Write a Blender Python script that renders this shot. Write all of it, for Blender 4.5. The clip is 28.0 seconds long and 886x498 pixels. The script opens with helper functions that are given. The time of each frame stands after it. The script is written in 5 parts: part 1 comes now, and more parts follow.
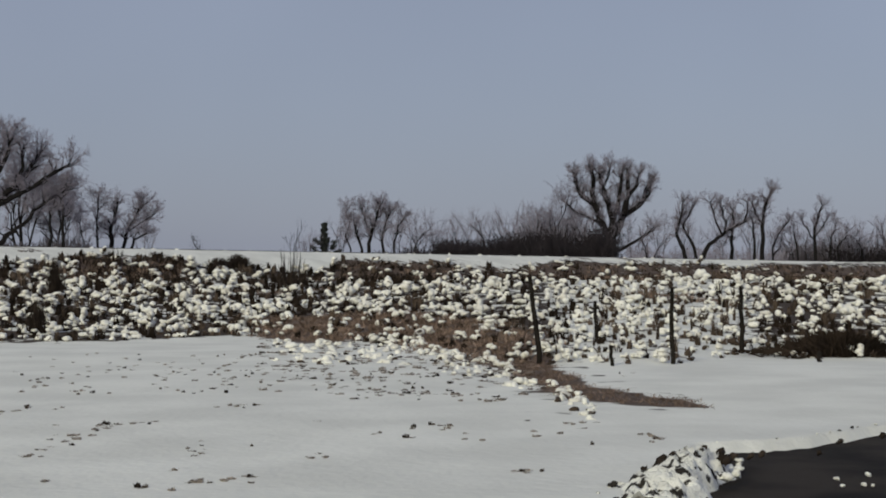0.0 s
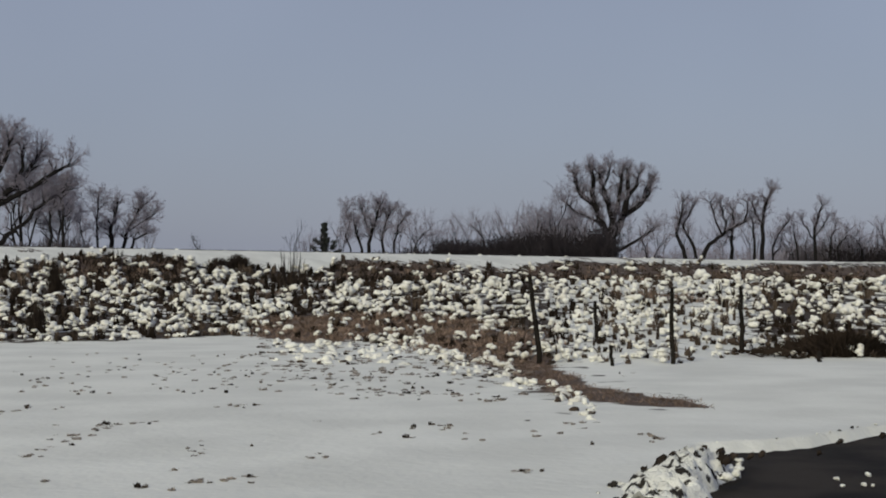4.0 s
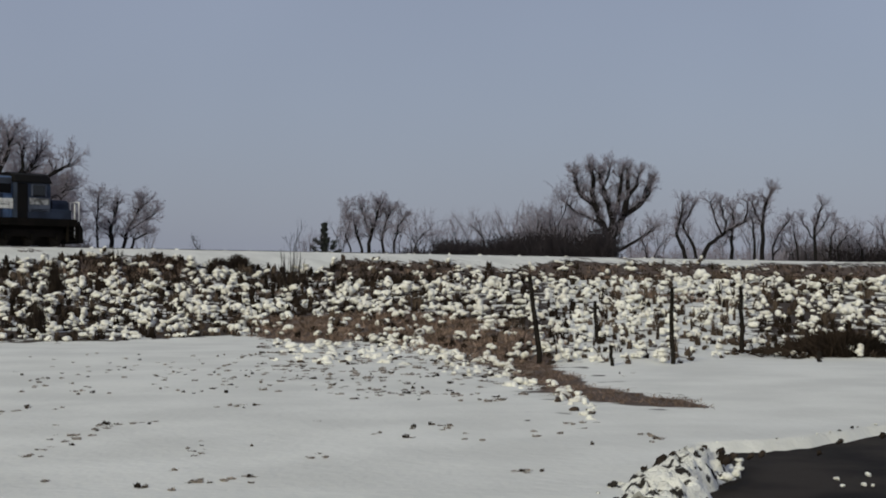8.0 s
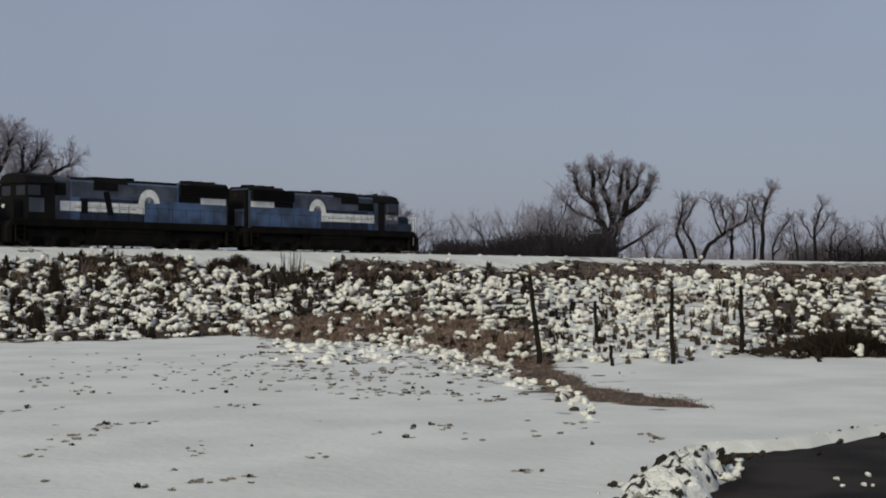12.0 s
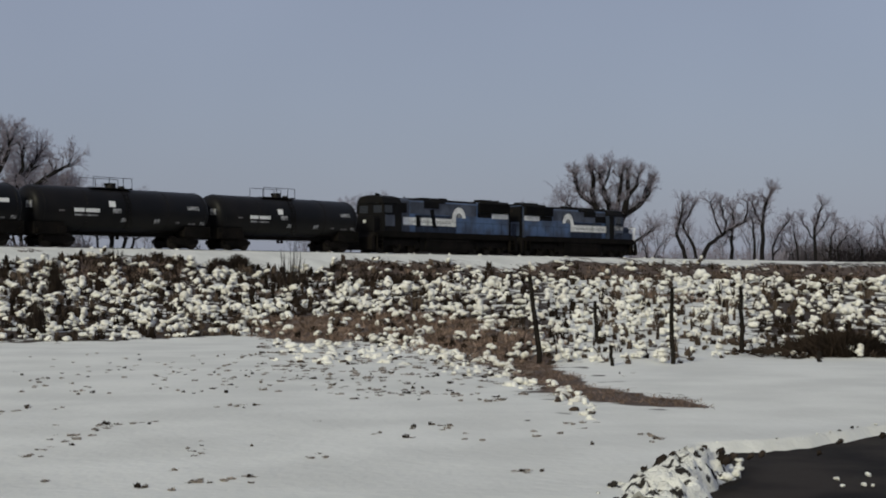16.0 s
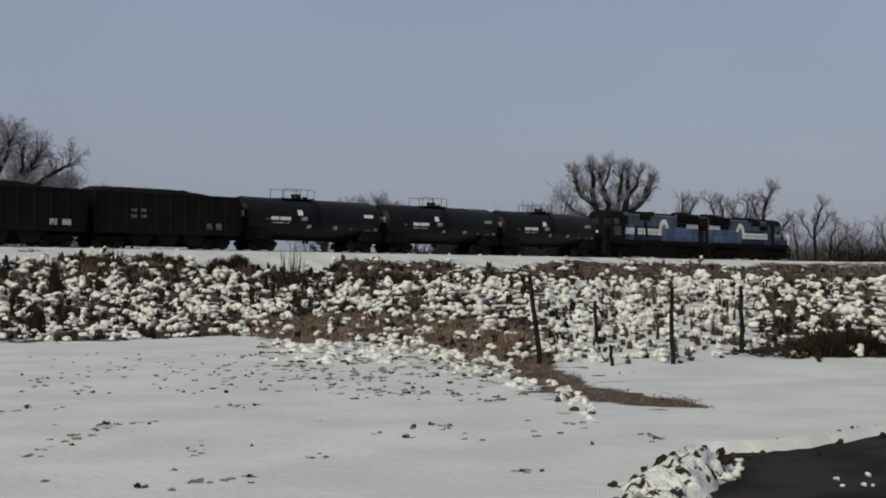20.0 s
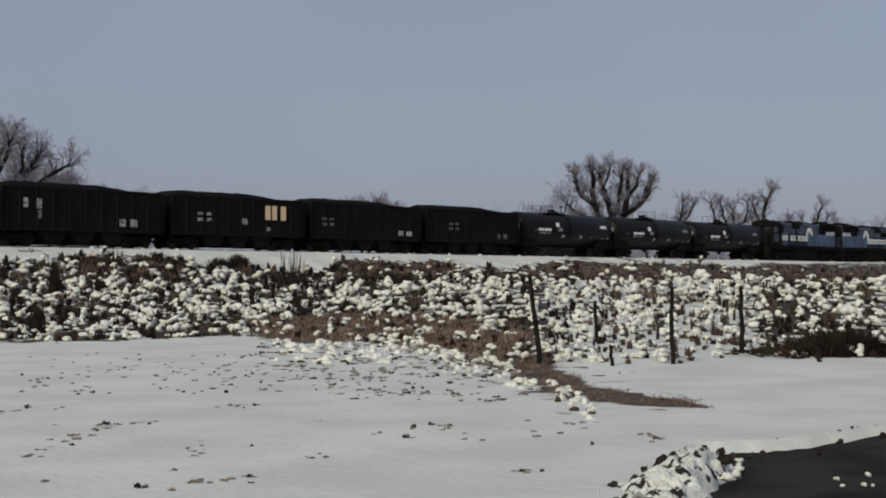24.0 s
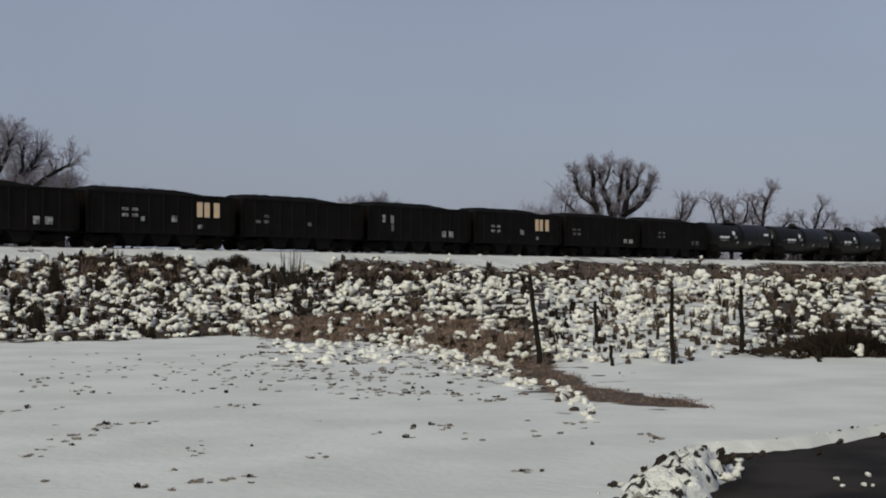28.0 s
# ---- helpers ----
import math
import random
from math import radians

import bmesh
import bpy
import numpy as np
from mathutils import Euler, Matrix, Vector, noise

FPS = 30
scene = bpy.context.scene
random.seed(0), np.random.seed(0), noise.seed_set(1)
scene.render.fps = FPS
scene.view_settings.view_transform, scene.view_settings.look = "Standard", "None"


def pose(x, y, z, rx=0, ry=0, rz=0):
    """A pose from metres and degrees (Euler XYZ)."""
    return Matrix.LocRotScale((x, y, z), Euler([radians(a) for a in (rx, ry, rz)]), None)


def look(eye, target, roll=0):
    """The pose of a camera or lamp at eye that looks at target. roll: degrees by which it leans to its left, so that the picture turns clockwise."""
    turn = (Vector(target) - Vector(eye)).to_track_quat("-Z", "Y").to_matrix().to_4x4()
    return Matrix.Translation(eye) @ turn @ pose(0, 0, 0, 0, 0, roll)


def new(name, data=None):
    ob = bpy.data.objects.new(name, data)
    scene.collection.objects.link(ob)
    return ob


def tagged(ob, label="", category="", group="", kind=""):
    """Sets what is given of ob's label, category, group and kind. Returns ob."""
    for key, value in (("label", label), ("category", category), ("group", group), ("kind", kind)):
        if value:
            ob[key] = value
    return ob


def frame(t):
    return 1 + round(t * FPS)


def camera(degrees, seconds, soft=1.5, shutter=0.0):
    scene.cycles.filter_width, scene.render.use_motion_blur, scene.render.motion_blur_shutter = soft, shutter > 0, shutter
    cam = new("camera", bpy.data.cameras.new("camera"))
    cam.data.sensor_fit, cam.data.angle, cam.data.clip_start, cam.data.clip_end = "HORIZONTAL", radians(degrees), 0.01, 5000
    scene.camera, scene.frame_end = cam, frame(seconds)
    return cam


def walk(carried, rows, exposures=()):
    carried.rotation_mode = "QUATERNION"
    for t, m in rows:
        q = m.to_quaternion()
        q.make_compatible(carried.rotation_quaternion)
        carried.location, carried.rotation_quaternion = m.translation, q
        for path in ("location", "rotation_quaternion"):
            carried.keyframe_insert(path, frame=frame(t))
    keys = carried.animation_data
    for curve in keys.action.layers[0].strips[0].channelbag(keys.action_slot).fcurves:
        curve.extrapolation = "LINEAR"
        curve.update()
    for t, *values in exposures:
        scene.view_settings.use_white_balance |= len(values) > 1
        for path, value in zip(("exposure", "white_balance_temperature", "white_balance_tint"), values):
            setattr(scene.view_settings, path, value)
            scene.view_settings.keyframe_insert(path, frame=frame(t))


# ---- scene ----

# ---------- camera: it stands still ----------
cam = camera(32.0, 28.0, soft=1.9)
EYE = 1.6
walk(cam, [(0.0, pose(0, 0, EYE, 91.04, 0, 0)), (28.0, pose(0, 0, EYE, 91.04, 0, 0))])

# ---------- world, sun, exposure ----------
SUN_UP, SUN_TURN = 29.0, 205.0      # degrees: height, and turn clockwise from +y
world = bpy.data.worlds.new("winter_sky")
scene.world = world
world.use_nodes = True
wn, wl = world.node_tree.nodes, world.node_tree.links
sky = wn.new("ShaderNodeTexSky")
sky.sky_type, sky.sun_disc = "NISHITA", False
sky.sun_elevation, sky.sun_rotation = radians(SUN_UP), radians(SUN_TURN)
sky.air_density, sky.dust_density, sky.ozone_density = 1.0, 2.0, 2.0
haze = wn.new("ShaderNodeMix")
haze.data_type = "RGBA"
haze.inputs[0].default_value = 0.75
haze.inputs[7].default_value = (3.52, 3.85, 5.0, 1)     # thin even winter haze
wl.new(sky.outputs[0], haze.inputs[6])
veil = wn.new("ShaderNodeTexNoise")                     # barely seen thin cloud
veil.inputs["Scale"].default_value, veil.inputs["Detail"].default_value = 2.2, 3
thin = wn.new("ShaderNodeMapRange")
thin.inputs[1].default_value, thin.inputs[2].default_value = 0.3, 0.7
thin.inputs[3].default_value, thin.inputs[4].default_value = 0.93, 1.07
cloud_mix = wn.new("ShaderNodeMix")
cloud_mix.data_type, cloud_mix.blend_type = "RGBA", "MULTIPLY"
cloud_mix.inputs[0].default_value = 1.0
wl.new(wn.new("ShaderNodeTexCoord").outputs["Generated"], veil.inputs["Vector"])
wl.new(veil.outputs["Fac"], thin.inputs[0])
wl.new(haze.outputs[2], cloud_mix.inputs[6])
wl.new(thin.outputs[0], cloud_mix.inputs[7])
wl.new(cloud_mix.outputs[2], wn["Background"].inputs[0])
wn["Background"].inputs[1].default_value = 0.1
sun = new("sun", bpy.data.lights.new("sun", "SUN"))
sun.data.energy, sun.data.angle, sun.data.color = 2.25, radians(10), (1.0, 0.95, 0.68)
su, st = radians(SUN_UP), radians(SUN_TURN)
sun.matrix_world = look((0, 0, 60), Vector((0, 0, 60)) - Vector((math.sin(st) * math.cos(su), math.cos(st) * math.cos(su), math.sin(su))))
scene.view_settings.exposure = -0.26

# ---------- materials ----------


def material(name, base, rough=0.7, metal=0.0, second=None, size=1.0, fine=12.0, amount=0.5, bump=0.15, spread=0.0, edge=(0.4, 0.6), depth=0.02, spec=0.5):
    """Two scales of noise between two colours, fine grain and relief; spread varies piece from piece."""
    m = bpy.data.materials.new(name)
    m.use_nodes = True
    n, l = m.node_tree.nodes, m.node_tree.links
    b = n["Principled BSDF"]
    second = second or tuple(c * 0.6 for c in base)
    where = n.new("ShaderNodeTexCoord")
    big = n.new("ShaderNodeTexNoise")
    big.inputs["Scale"].default_value, big.inputs["Detail"].default_value = size, 5
    small = n.new("ShaderNodeTexNoise")
    small.inputs["Scale"].default_value, small.inputs["Detail"].default_value = fine, 3
    ramp = n.new("ShaderNodeMapRange")
    ramp.inputs[1].default_value, ramp.inputs[2].default_value = edge
    ramp.inputs[4].default_value = amount
    mix = n.new("ShaderNodeMix")
    mix.data_type = "RGBA"
    mix.inputs[6].default_value, mix.inputs[7].default_value = (*base, 1), (*second, 1)
    grain = n.new("ShaderNodeMix")
    grain.data_type, grain.blend_type = "RGBA", "MULTIPLY"
    grain.inputs[0].default_value = 0.35
    l.new(where.outputs["Object"], big.inputs["Vector"])
    l.new(where.outputs["Object"], small.inputs["Vector"])
    l.new(big.outputs["Fac"], ramp.inputs[0])
    l.new(ramp.outputs[0], mix.inputs[0])
    l.new(mix.outputs[2], grain.inputs[6])
    l.new(small.outputs["Color"], grain.inputs[7])
    out = grain.outputs[2]
    bright = n.new("ShaderNodeHueSaturation")
    bright.inputs["Value"].default_value = 1.2
    l.new(out, bright.inputs["Color"])
    if spread:
        geo = n.new("ShaderNodeNewGeometry")
        each = n.new("ShaderNodeMapRange")
        each.inputs[3].default_value, each.inputs[4].default_value = 1.2 - spread, 1.2 + spread
        l.new(geo.outputs["Random Per Island"], each.inputs[0])
        l.new(each.outputs[0], bright.inputs["Value"])
    bright.inputs["Saturation"].default_value = 1.0
    l.new(bright.outputs[0], b.inputs["Base Color"])
    b.inputs["Roughness"].default_value, b.inputs["Metallic"].default_value = rough, metal
    b.inputs["Specular IOR Level"].default_value = spec
    rel = n.new("ShaderNodeBump")
    rel.inputs["Strength"].default_value, rel.inputs["Distance"].default_value = bump, depth
    l.new(small.outputs["Fac"], rel.inputs["Height"])
    l.new(rel.outputs[0], b.inputs["Normal"])
    # plain grey grain, not coloured
    small_bw = n.new("ShaderNodeMapRange")
    small_bw.inputs[3].default_value, small_bw.inputs[4].default_value = 0.55, 1.0
    l.new(small.outputs["Fac"], small_bw.inputs[0])
    l.new(small_bw.outputs[0], grain.inputs[7])
    return m


def patchy(name, snow, bare, size, low, cut, ground=False):
    """Snow broken by bare weedy patches; on the ground two painted layers say where weeds and dead grass lie."""
    m = bpy.data.materials.new(name)
    m.use_nodes = True
    n, l = m.node_tree.nodes, m.node_tree.links
    b = n["Principled BSDF"]
    where = n.new("ShaderNodeTexCoord")

    def cloud(scale, detail=5):
        t = n.new("ShaderNodeTexNoise")
        t.inputs["Scale"].default_value, t.inputs["Detail"].default_value = scale, detail
        l.new(where.outputs["Object"], t.inputs["Vector"])
        return t.outputs["Fac"]

    def calc(op, x, y):
        t = n.new("ShaderNodeMath")
        t.operation = op
        for i, v in enumerate((x, y)):
            if isinstance(v, (int, float)):
                t.inputs[i].default_value = v
            else:
                l.new(v, t.inputs[i])
        return t.outputs[0]

    def step(v, a, c):
        t = n.new("ShaderNodeMapRange")
        t.interpolation_type = "SMOOTHSTEP"
        t.inputs[1].default_value, t.inputs[2].default_value = a, c
        l.new(v, t.inputs[0])
        return t.outputs[0]

    def blend(f, x, y):
        t = n.new("ShaderNodeMix")
        t.data_type = "RGBA"
        l.new(f, t.inputs[0])
        for i, v in ((6, x), (7, y)):
            if isinstance(v, tuple):
                t.inputs[i].default_value = (*v, 1)
            else:
                l.new(v, t.inputs[i])
        return t.outputs[2]

    def layer(name):
        t = n.new("ShaderNodeAttribute")
        t.attribute_name = name
        return t.outputs["Fac"]
    fine, wide, grain = cloud(size), cloud(low, 3), cloud(size * 6, 3)
    both = calc("ADD", fine, calc("MULTIPLY", calc("SUBTRACT", wide, 0.5), 0.45))
    soil = blend(grain, tuple(c * 1.5 for c in bare), tuple(c * 0.5 for c in bare))
    white = blend(step(cloud(0.55), 0.3, 0.7), snow, tuple(c * 0.84 for c in snow))
    if ground:
        edge = calc("MULTIPLY", calc("SUBTRACT", cloud(1.3, 6), 0.5), 1.5)
        weeds = step(calc("ADD", layer("weeds"), edge), 0.45, 0.6)
        grass = step(calc("ADD", layer("grass"), edge), 0.45, 0.65)
        straw = blend(grain, (0.15, 0.110, 0.088), (0.06, 0.043, 0.034))
        out = blend(weeds, white, blend(step(both, cut, cut + 0.05), soil, white))
        out = blend(grass, out, straw)
    else:
        geo = n.new("ShaderNodeNewGeometry")
        dirty = step(geo.outputs["Random Per Island"], 0.45, 1.0)
        white = blend(calc("MULTIPLY", dirty, 0.35), white, (0.48, 0.44, 0.39))
        out = blend(step(both, cut, cut + 0.05), soil, white)
    l.new(out, b.inputs["Base Color"])
    b.inputs["Roughness"].default_value, b.inputs["Specular IOR Level"].default_value = 0.8, 0.15
    rel = n.new("ShaderNodeBump")
    rel.inputs["Strength"].default_value, rel.inputs["Distance"].default_value = 0.4, 0.05
    l.new(grain, rel.inputs["Height"])
    l.new(rel.outputs[0], b.inputs["Normal"])
    return m


M_CLUMP = patchy("snow_on_weeds", (0.88, 0.87, 0.82), (0.055, 0.040, 0.031), 2.8, 0.2, 0.37)
M_TANGLE = material("tangled_dead_weeds", (0.034, 0.025, 0.020), 0.95, 0, (0.013, 0.010, 0.008), 1.2, 14, 0.9, 0.8, 0.45, depth=0.06, spec=0.05)
M_DULL = material("dull_brown_weeds", (0.105, 0.080, 0.064), 0.95, 0, (0.045, 0.034, 0.028), 1.2, 14, 0.9, 0.6, 0.45, depth=0.05, spec=0.05)
# dark spots paint both dirt and the shaded pockets between snow chunks
M_PLOUGHED = patchy("ploughed_snow", (0.84, 0.84, 0.80), (0.03, 0.026, 0.023), 6.0, 1.5, 0.395)
M_GROUND = patchy("snowy_ground", (0.77, 0.77, 0.735), (0.050, 0.037, 0.028), 1.2, 0.16, 0.55, True)
M_BLADE = material("dead_grass_blade", (0.255, 0.186, 0.150), 0.85, 0, (0.105, 0.075, 0.060), 1.5, 20, 0.8, 0.1, 0.5, spec=0.1)
M_WEED = material("dark_weed_stalk", (0.040, 0.030, 0.024), 0.9, 0, (0.018, 0.014, 0.012), 2.0, 20, 0.8, 0.1, 0.5, spec=0.1)
M_STUB = material("grey_stubble", (0.24, 0.21, 0.19), 0.9, 0, (0.08, 0.066, 0.057), 2.0, 20, 0.8, 0.1, 0.5, spec=0.1)
M_ASPHALT = material("asphalt", (0.033, 0.027, 0.023), 0.85, 0, (0.010, 0.0085, 0.0075), 1.1, 40, 0.9, 0.5, depth=0.01, spec=0.08)
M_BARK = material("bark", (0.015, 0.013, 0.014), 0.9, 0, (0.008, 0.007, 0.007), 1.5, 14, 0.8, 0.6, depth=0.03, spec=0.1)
# twigs melting into the sky: that pale haze is put into the colour
M_TWIG = material("hazed_twig", (0.23, 0.21, 0.25), 0.9, 0, (0.13, 0.118, 0.145), 0.8, 14, 0.7, 0.0, spec=0.1)
# brush lightened the same way, haze mixed into its colour
M_SCRUB = material("hazed_scrub", (0.11, 0.097, 0.109), 0.9, 0, (0.055, 0.047, 0.053), 0.5, 12, 0.8, 0.0, 0.3, spec=0.1)
# darkened: the self-shadow of dense brush is painted into this colour
M_THICKET = material("shaded_thicket", (0.034, 0.029, 0.034), 0.9, 0, (0.017, 0.015, 0.018), 0.5, 12, 0.8, 0.0, 0.3, spec=0.1)
M_NEEDLE = material("fir_needles", (0.012, 0.016, 0.013), 0.9, 0, (0.007, 0.009, 0.008), 2, 20, 0.8, 0.2)
M_POST = material("weathered_post", (0.018, 0.015, 0.013), 0.9, 0, (0.008, 0.007, 0.006), 3.0, 30, 0.8, 0.5, spec=0.1)
M_BLUE = material("loco_blue", (0.066, 0.117, 0.228), 0.38, 0, (0.030, 0.042, 0.074), 0.6, 9, 0.9, 0.05, spec=0.5)
M_GREYBLUE = material("greyed_blue", (0.070, 0.082, 0.115), 0.6, 0, (0.030, 0.036, 0.052), 0.8, 9, 0.9, 0.05, spec=0.45)
M_DARKBLUE = material("dark_dull_blue", (0.026, 0.036, 0.062), 0.6, 0, (0.014, 0.018, 0.03), 0.7, 9, 0.9, 0.05, spec=0.15)
# soot black, also painted where the engines are only in shade
M_BLACK = material("soot_and_shade_black", (0.006, 0.006, 0.007), 0.8, 0, (0.010, 0.009, 0.008), 0.7, 9, 0.7, 0.1, spec=0.08)
M_FRAME = material("underframe_grime", (0.006, 0.0055, 0.005), 0.9, 0, (0.011, 0.009, 0.008), 1.2, 12, 0.8, 0.2, spec=0.06)
M_WHITE = material("white_paint", (0.78, 0.78, 0.76), 0.5, 0, (0.5, 0.5, 0.48), 1.5, 10, 0.7, 0.05)
M_WORN = material("worn_white_stencil", (0.36, 0.36, 0.36), 0.6, 0, (0.05, 0.05, 0.05), 3.5, 12, 0.95, 0.05)
M_FAINT = material("faint_old_stencil", (0.16, 0.15, 0.15), 0.7, 0, (0.04, 0.038, 0.038), 3.5, 14, 0.95, 0.05, spec=0.2)
M_AMBER = material("faded_amber_paint", (0.74, 0.52, 0.30), 0.6, 0, (0.62, 0.50, 0.38), 2.5, 12, 0.8, 0.05)
M_TANK = material("tank_black", (0.006, 0.006, 0.007), 0.45, 0, (0.010, 0.009, 0.009), 0.5, 8, 0.8, 0.05, spec=0.12)
M_HOPPER = material("hopper_black", (0.007, 0.0065, 0.0065), 0.85, 0, (0.011, 0.009, 0.009), 0.6, 8, 0.8, 0.1, spec=0.10)
M_COAL = material("coal", (0.008, 0.008, 0.009), 0.85, 0, (0.013, 0.012, 0.012), 1.5, 14, 0.8, 0.8, depth=0.1, spec=0.06)
M_STEEL = material("wheel_steel", (0.03, 0.026, 0.022), 0.7, 0.2, (0.016, 0.012, 0.01), 3, 20, 0.8, 0.1, spec=0.1)
M_RAIL = material("rail_steel", (0.06, 0.05, 0.045), 0.55, 0.4, (0.03, 0.02, 0.016), 3, 20, 0.8, 0.1)
M_GLASS = bpy.data.materials.new("cab_glass")
M_GLASS.use_nodes = True
_g = M_GLASS.node_tree.nodes["Principled BSDF"]
_g.inputs["Base Color"].default_value, _g.inputs["Roughness"].default_value = (0.012, 0.014, 0.016, 1), 0.08
M_LAMP = bpy.data.materials.new("headlight_glass")
M_LAMP.use_nodes = True
_g = M_LAMP.node_tree.nodes["Principled BSDF"]
_g.inputs["Base Color"].default_value, _g.inputs["Roughness"].default_value = (0.75, 0.75, 0.7, 1), 0.1

# ---------- mesh helpers ----------


def mesh_ob(name, verts, faces, mats, parent=None, label="", smooth=False):
    me = bpy.data.meshes.new(name)
    me.from_pydata(verts, [], faces)
    for m in (mats if isinstance(mats, (list, tuple)) else [mats]):
        me.materials.append(m)
    if smooth:
        me.polygons.foreach_set("use_smooth", [True] * len(me.polygons))
    me.update()
    ob = new(name, me)
    if parent:
        ob.parent = parent
    return tagged(ob, label)


def part(name, bm, mat, parent, label="", smooth=False):
    """One mesh object under a thing or a part."""
    me = bpy.data.meshes.new(name)
    bmesh.ops.recalc_face_normals(bm, faces=bm.faces)
    bm.to_mesh(me)
    bm.free()
    me.materials.append(mat)
    if smooth:
        me.polygons.foreach_set("use_smooth", [True] * len(me.polygons))
    ob = new(name, me)
    ob.parent = parent
    return tagged(ob, label)


def box(x0, x1, y0, y1, z0, z1, bev=0.02, bm=None, taper=None):
    bm = bm or bmesh.new()
    g = bmesh.ops.create_cube(bm, size=1)["verts"]
    for v in g:
        t = v.co.z + 0.5
        v.co = ((x0 + x1) / 2 + v.co.x * (x1 - x0), (y0 + y1) / 2 + v.co.y * (y1 - y0), (z0 + z1) / 2 + v.co.z * (z1 - z0))
        if taper:
            v.co.x = (x0 + x1) / 2 + (v.co.x - (x0 + x1) / 2) * (1 + (taper[0] - 1) * t)
            v.co.y = (y0 + y1) / 2 + (v.co.y - (y0 + y1) / 2) * (1 + (taper[1] - 1) * t)
    if bev:
        edges = list({e for v in g for e in v.link_edges})
        bmesh.ops.bevel(bm, geom=edges, offset=bev, segments=1, affect="EDGES")
    return bm


def rod(a, b, r, sides=8, bm=None, r2=None):
    bm = bm or bmesh.new()
    a, b = Vector(a), Vector(b)
    g = bmesh.ops.create_cone(bm, cap_ends=True, segments=sides, radius1=r, radius2=r if r2 is None else r2, depth=(b - a).length)["verts"]
    bmesh.ops.transform(bm, matrix=Matrix.Translation((a + b) / 2) @ (b - a).to_track_quat("Z", "Y").to_matrix().to_4x4(), verts=g)
    return bm


def prism(points, y0, y1, bm=None, bev=0.0):
    """A side outline in x, z, drawn through from y0 to y1."""
    bm = bm or bmesh.new()
    vs = [bm.verts.new((x, y0, z)) for x, z in points]
    f = bm.faces.new(vs)
    r = bmesh.ops.extrude_face_region(bm, geom=[f])
    nv = [e for e in r["geom"] if isinstance(e, bmesh.types.BMVert)]
    bmesh.ops.translate(bm, verts=nv, vec=(0, y1 - y0, 0))
    if bev:
        bmesh.ops.bevel(bm, geom=list(bm.edges), offset=bev, segments=1, affect="EDGES")
    return bm


def section(points, x0, x1, bm=None, bev=0.0):
    """A cross outline in y, z, drawn through from x0 to x1."""
    bm = prism([(y, z) for y, z in points], 0, x1 - x0, bm, bev)
    for v in bm.verts:
        v.co = (x0 + v.co.y, v.co.x, v.co.z)
    return bm


# ---------- the lie of the land ----------
TURN = 51.56                                     # heading of the track, degrees from +x
DX, DY = math.cos(radians(TURN)), math.sin(radians(TURN))
NX, NY = -DY, DX                                 # away from the camera, across the track
TRACK = 82.6                                     # distance of the track's middle line
RAIL_Z = 3.56
SPEED = 8.65
START = (6.19 + 1.5 * NX, 138.3 + 1.5 * NY)      # where the joint of the two engines is at 16 s


def smooth(a, b, v):
    t = min(1.0, max(0.0, (v - a) / (b - a)))
    return t * t * (3 - 2 * t)


FOOT = [(-0.6, 38), (-0.23, 38), (-0.177, 40), (-0.118, 42), (-0.04, 37), (0.03, 31), (0.064, 28.3), (0.11, 27.4), (0.15, 28.5), (0.19, 31.5), (0.24, 30.5), (0.6, 31.5)]


def foot(k):
    """Depth at which the weedy rise begins, by bearing."""
    if k <= FOOT[0][0]:
        return FOOT[0][1]
    for (k0, d0), (k1, d1) in zip(FOOT, FOOT[1:]):
        if k <= k1:
            return d0 + (d1 - d0) * (k - k0) / (k1 - k0)
    return FOOT[-1][1]


ROAD = [(-9.0, -30.0), (-1.2, 2.0), (1.25, 8.6), (1.70, 11.6), (2.02, 13.0), (2.42, 14.75), (3.5, 15.3), (4.85, 16.8), (7.4, 19.0), (13.0, 23.5), (30.0, 37.0), (33.0, 33.0), (16.5, 19.0), (9.0, 12.0), (5.5, 6.0), (3.8, 0.5), (-3.0, -30.0)]


def in_road(x, y):
    c, n = False, len(ROAD)
    for i in range(n):
        (x0, y0), (x1, y1) = ROAD[i], ROAD[i - 1]
        if (y0 > y) != (y1 > y) and x < (x1 - x0) * (y - y0) / (y1 - y0) + x0:
            c = not c
    return c


def wob(x, y, s, seed=0.0):
    return noise.noise(Vector((x / s, y / s, seed)))


def height(x, y):
    w = NX * x + NY * y
    z = 0.03 * wob(x, y, 5, 2.0) + 0.012 * wob(x, y, 1.2, 7)
    yf = 34.0
    if y > 5:
        yf = foot(x / y)
        z += 1.35 * smooth(yf - 1.0, yf + 3, y) * min(1.0, (y - yf + 3) / 42) if y > yf - 1 else 0.0
        if y > yf:
            z += smooth(yf, yf + 4, y) * (1 - smooth(62, 68, w)) * (0.10 * wob(x, y, 1.6, 11) + 0.10 * wob(x, y, 6, 5))
    if w > 68:
        e = smooth(69, 78.9, w)
        top = 3.445 + 0.02 * wob(x, y, 4, 9)
        z = z + (top - z) * e
        if w > 80.0:
            z += (RAIL_Z - 0.17 - z) * smooth(80.0, 80.9, w)
        if w > 84.6:
            z += (2.4 + 0.2 * wob(x, y, 30, 3) - z) * smooth(84.6, 91, w)
    if -31 < y < 38 and -10 < x < 34 and in_road(x, y):
        z = -0.14
    return z


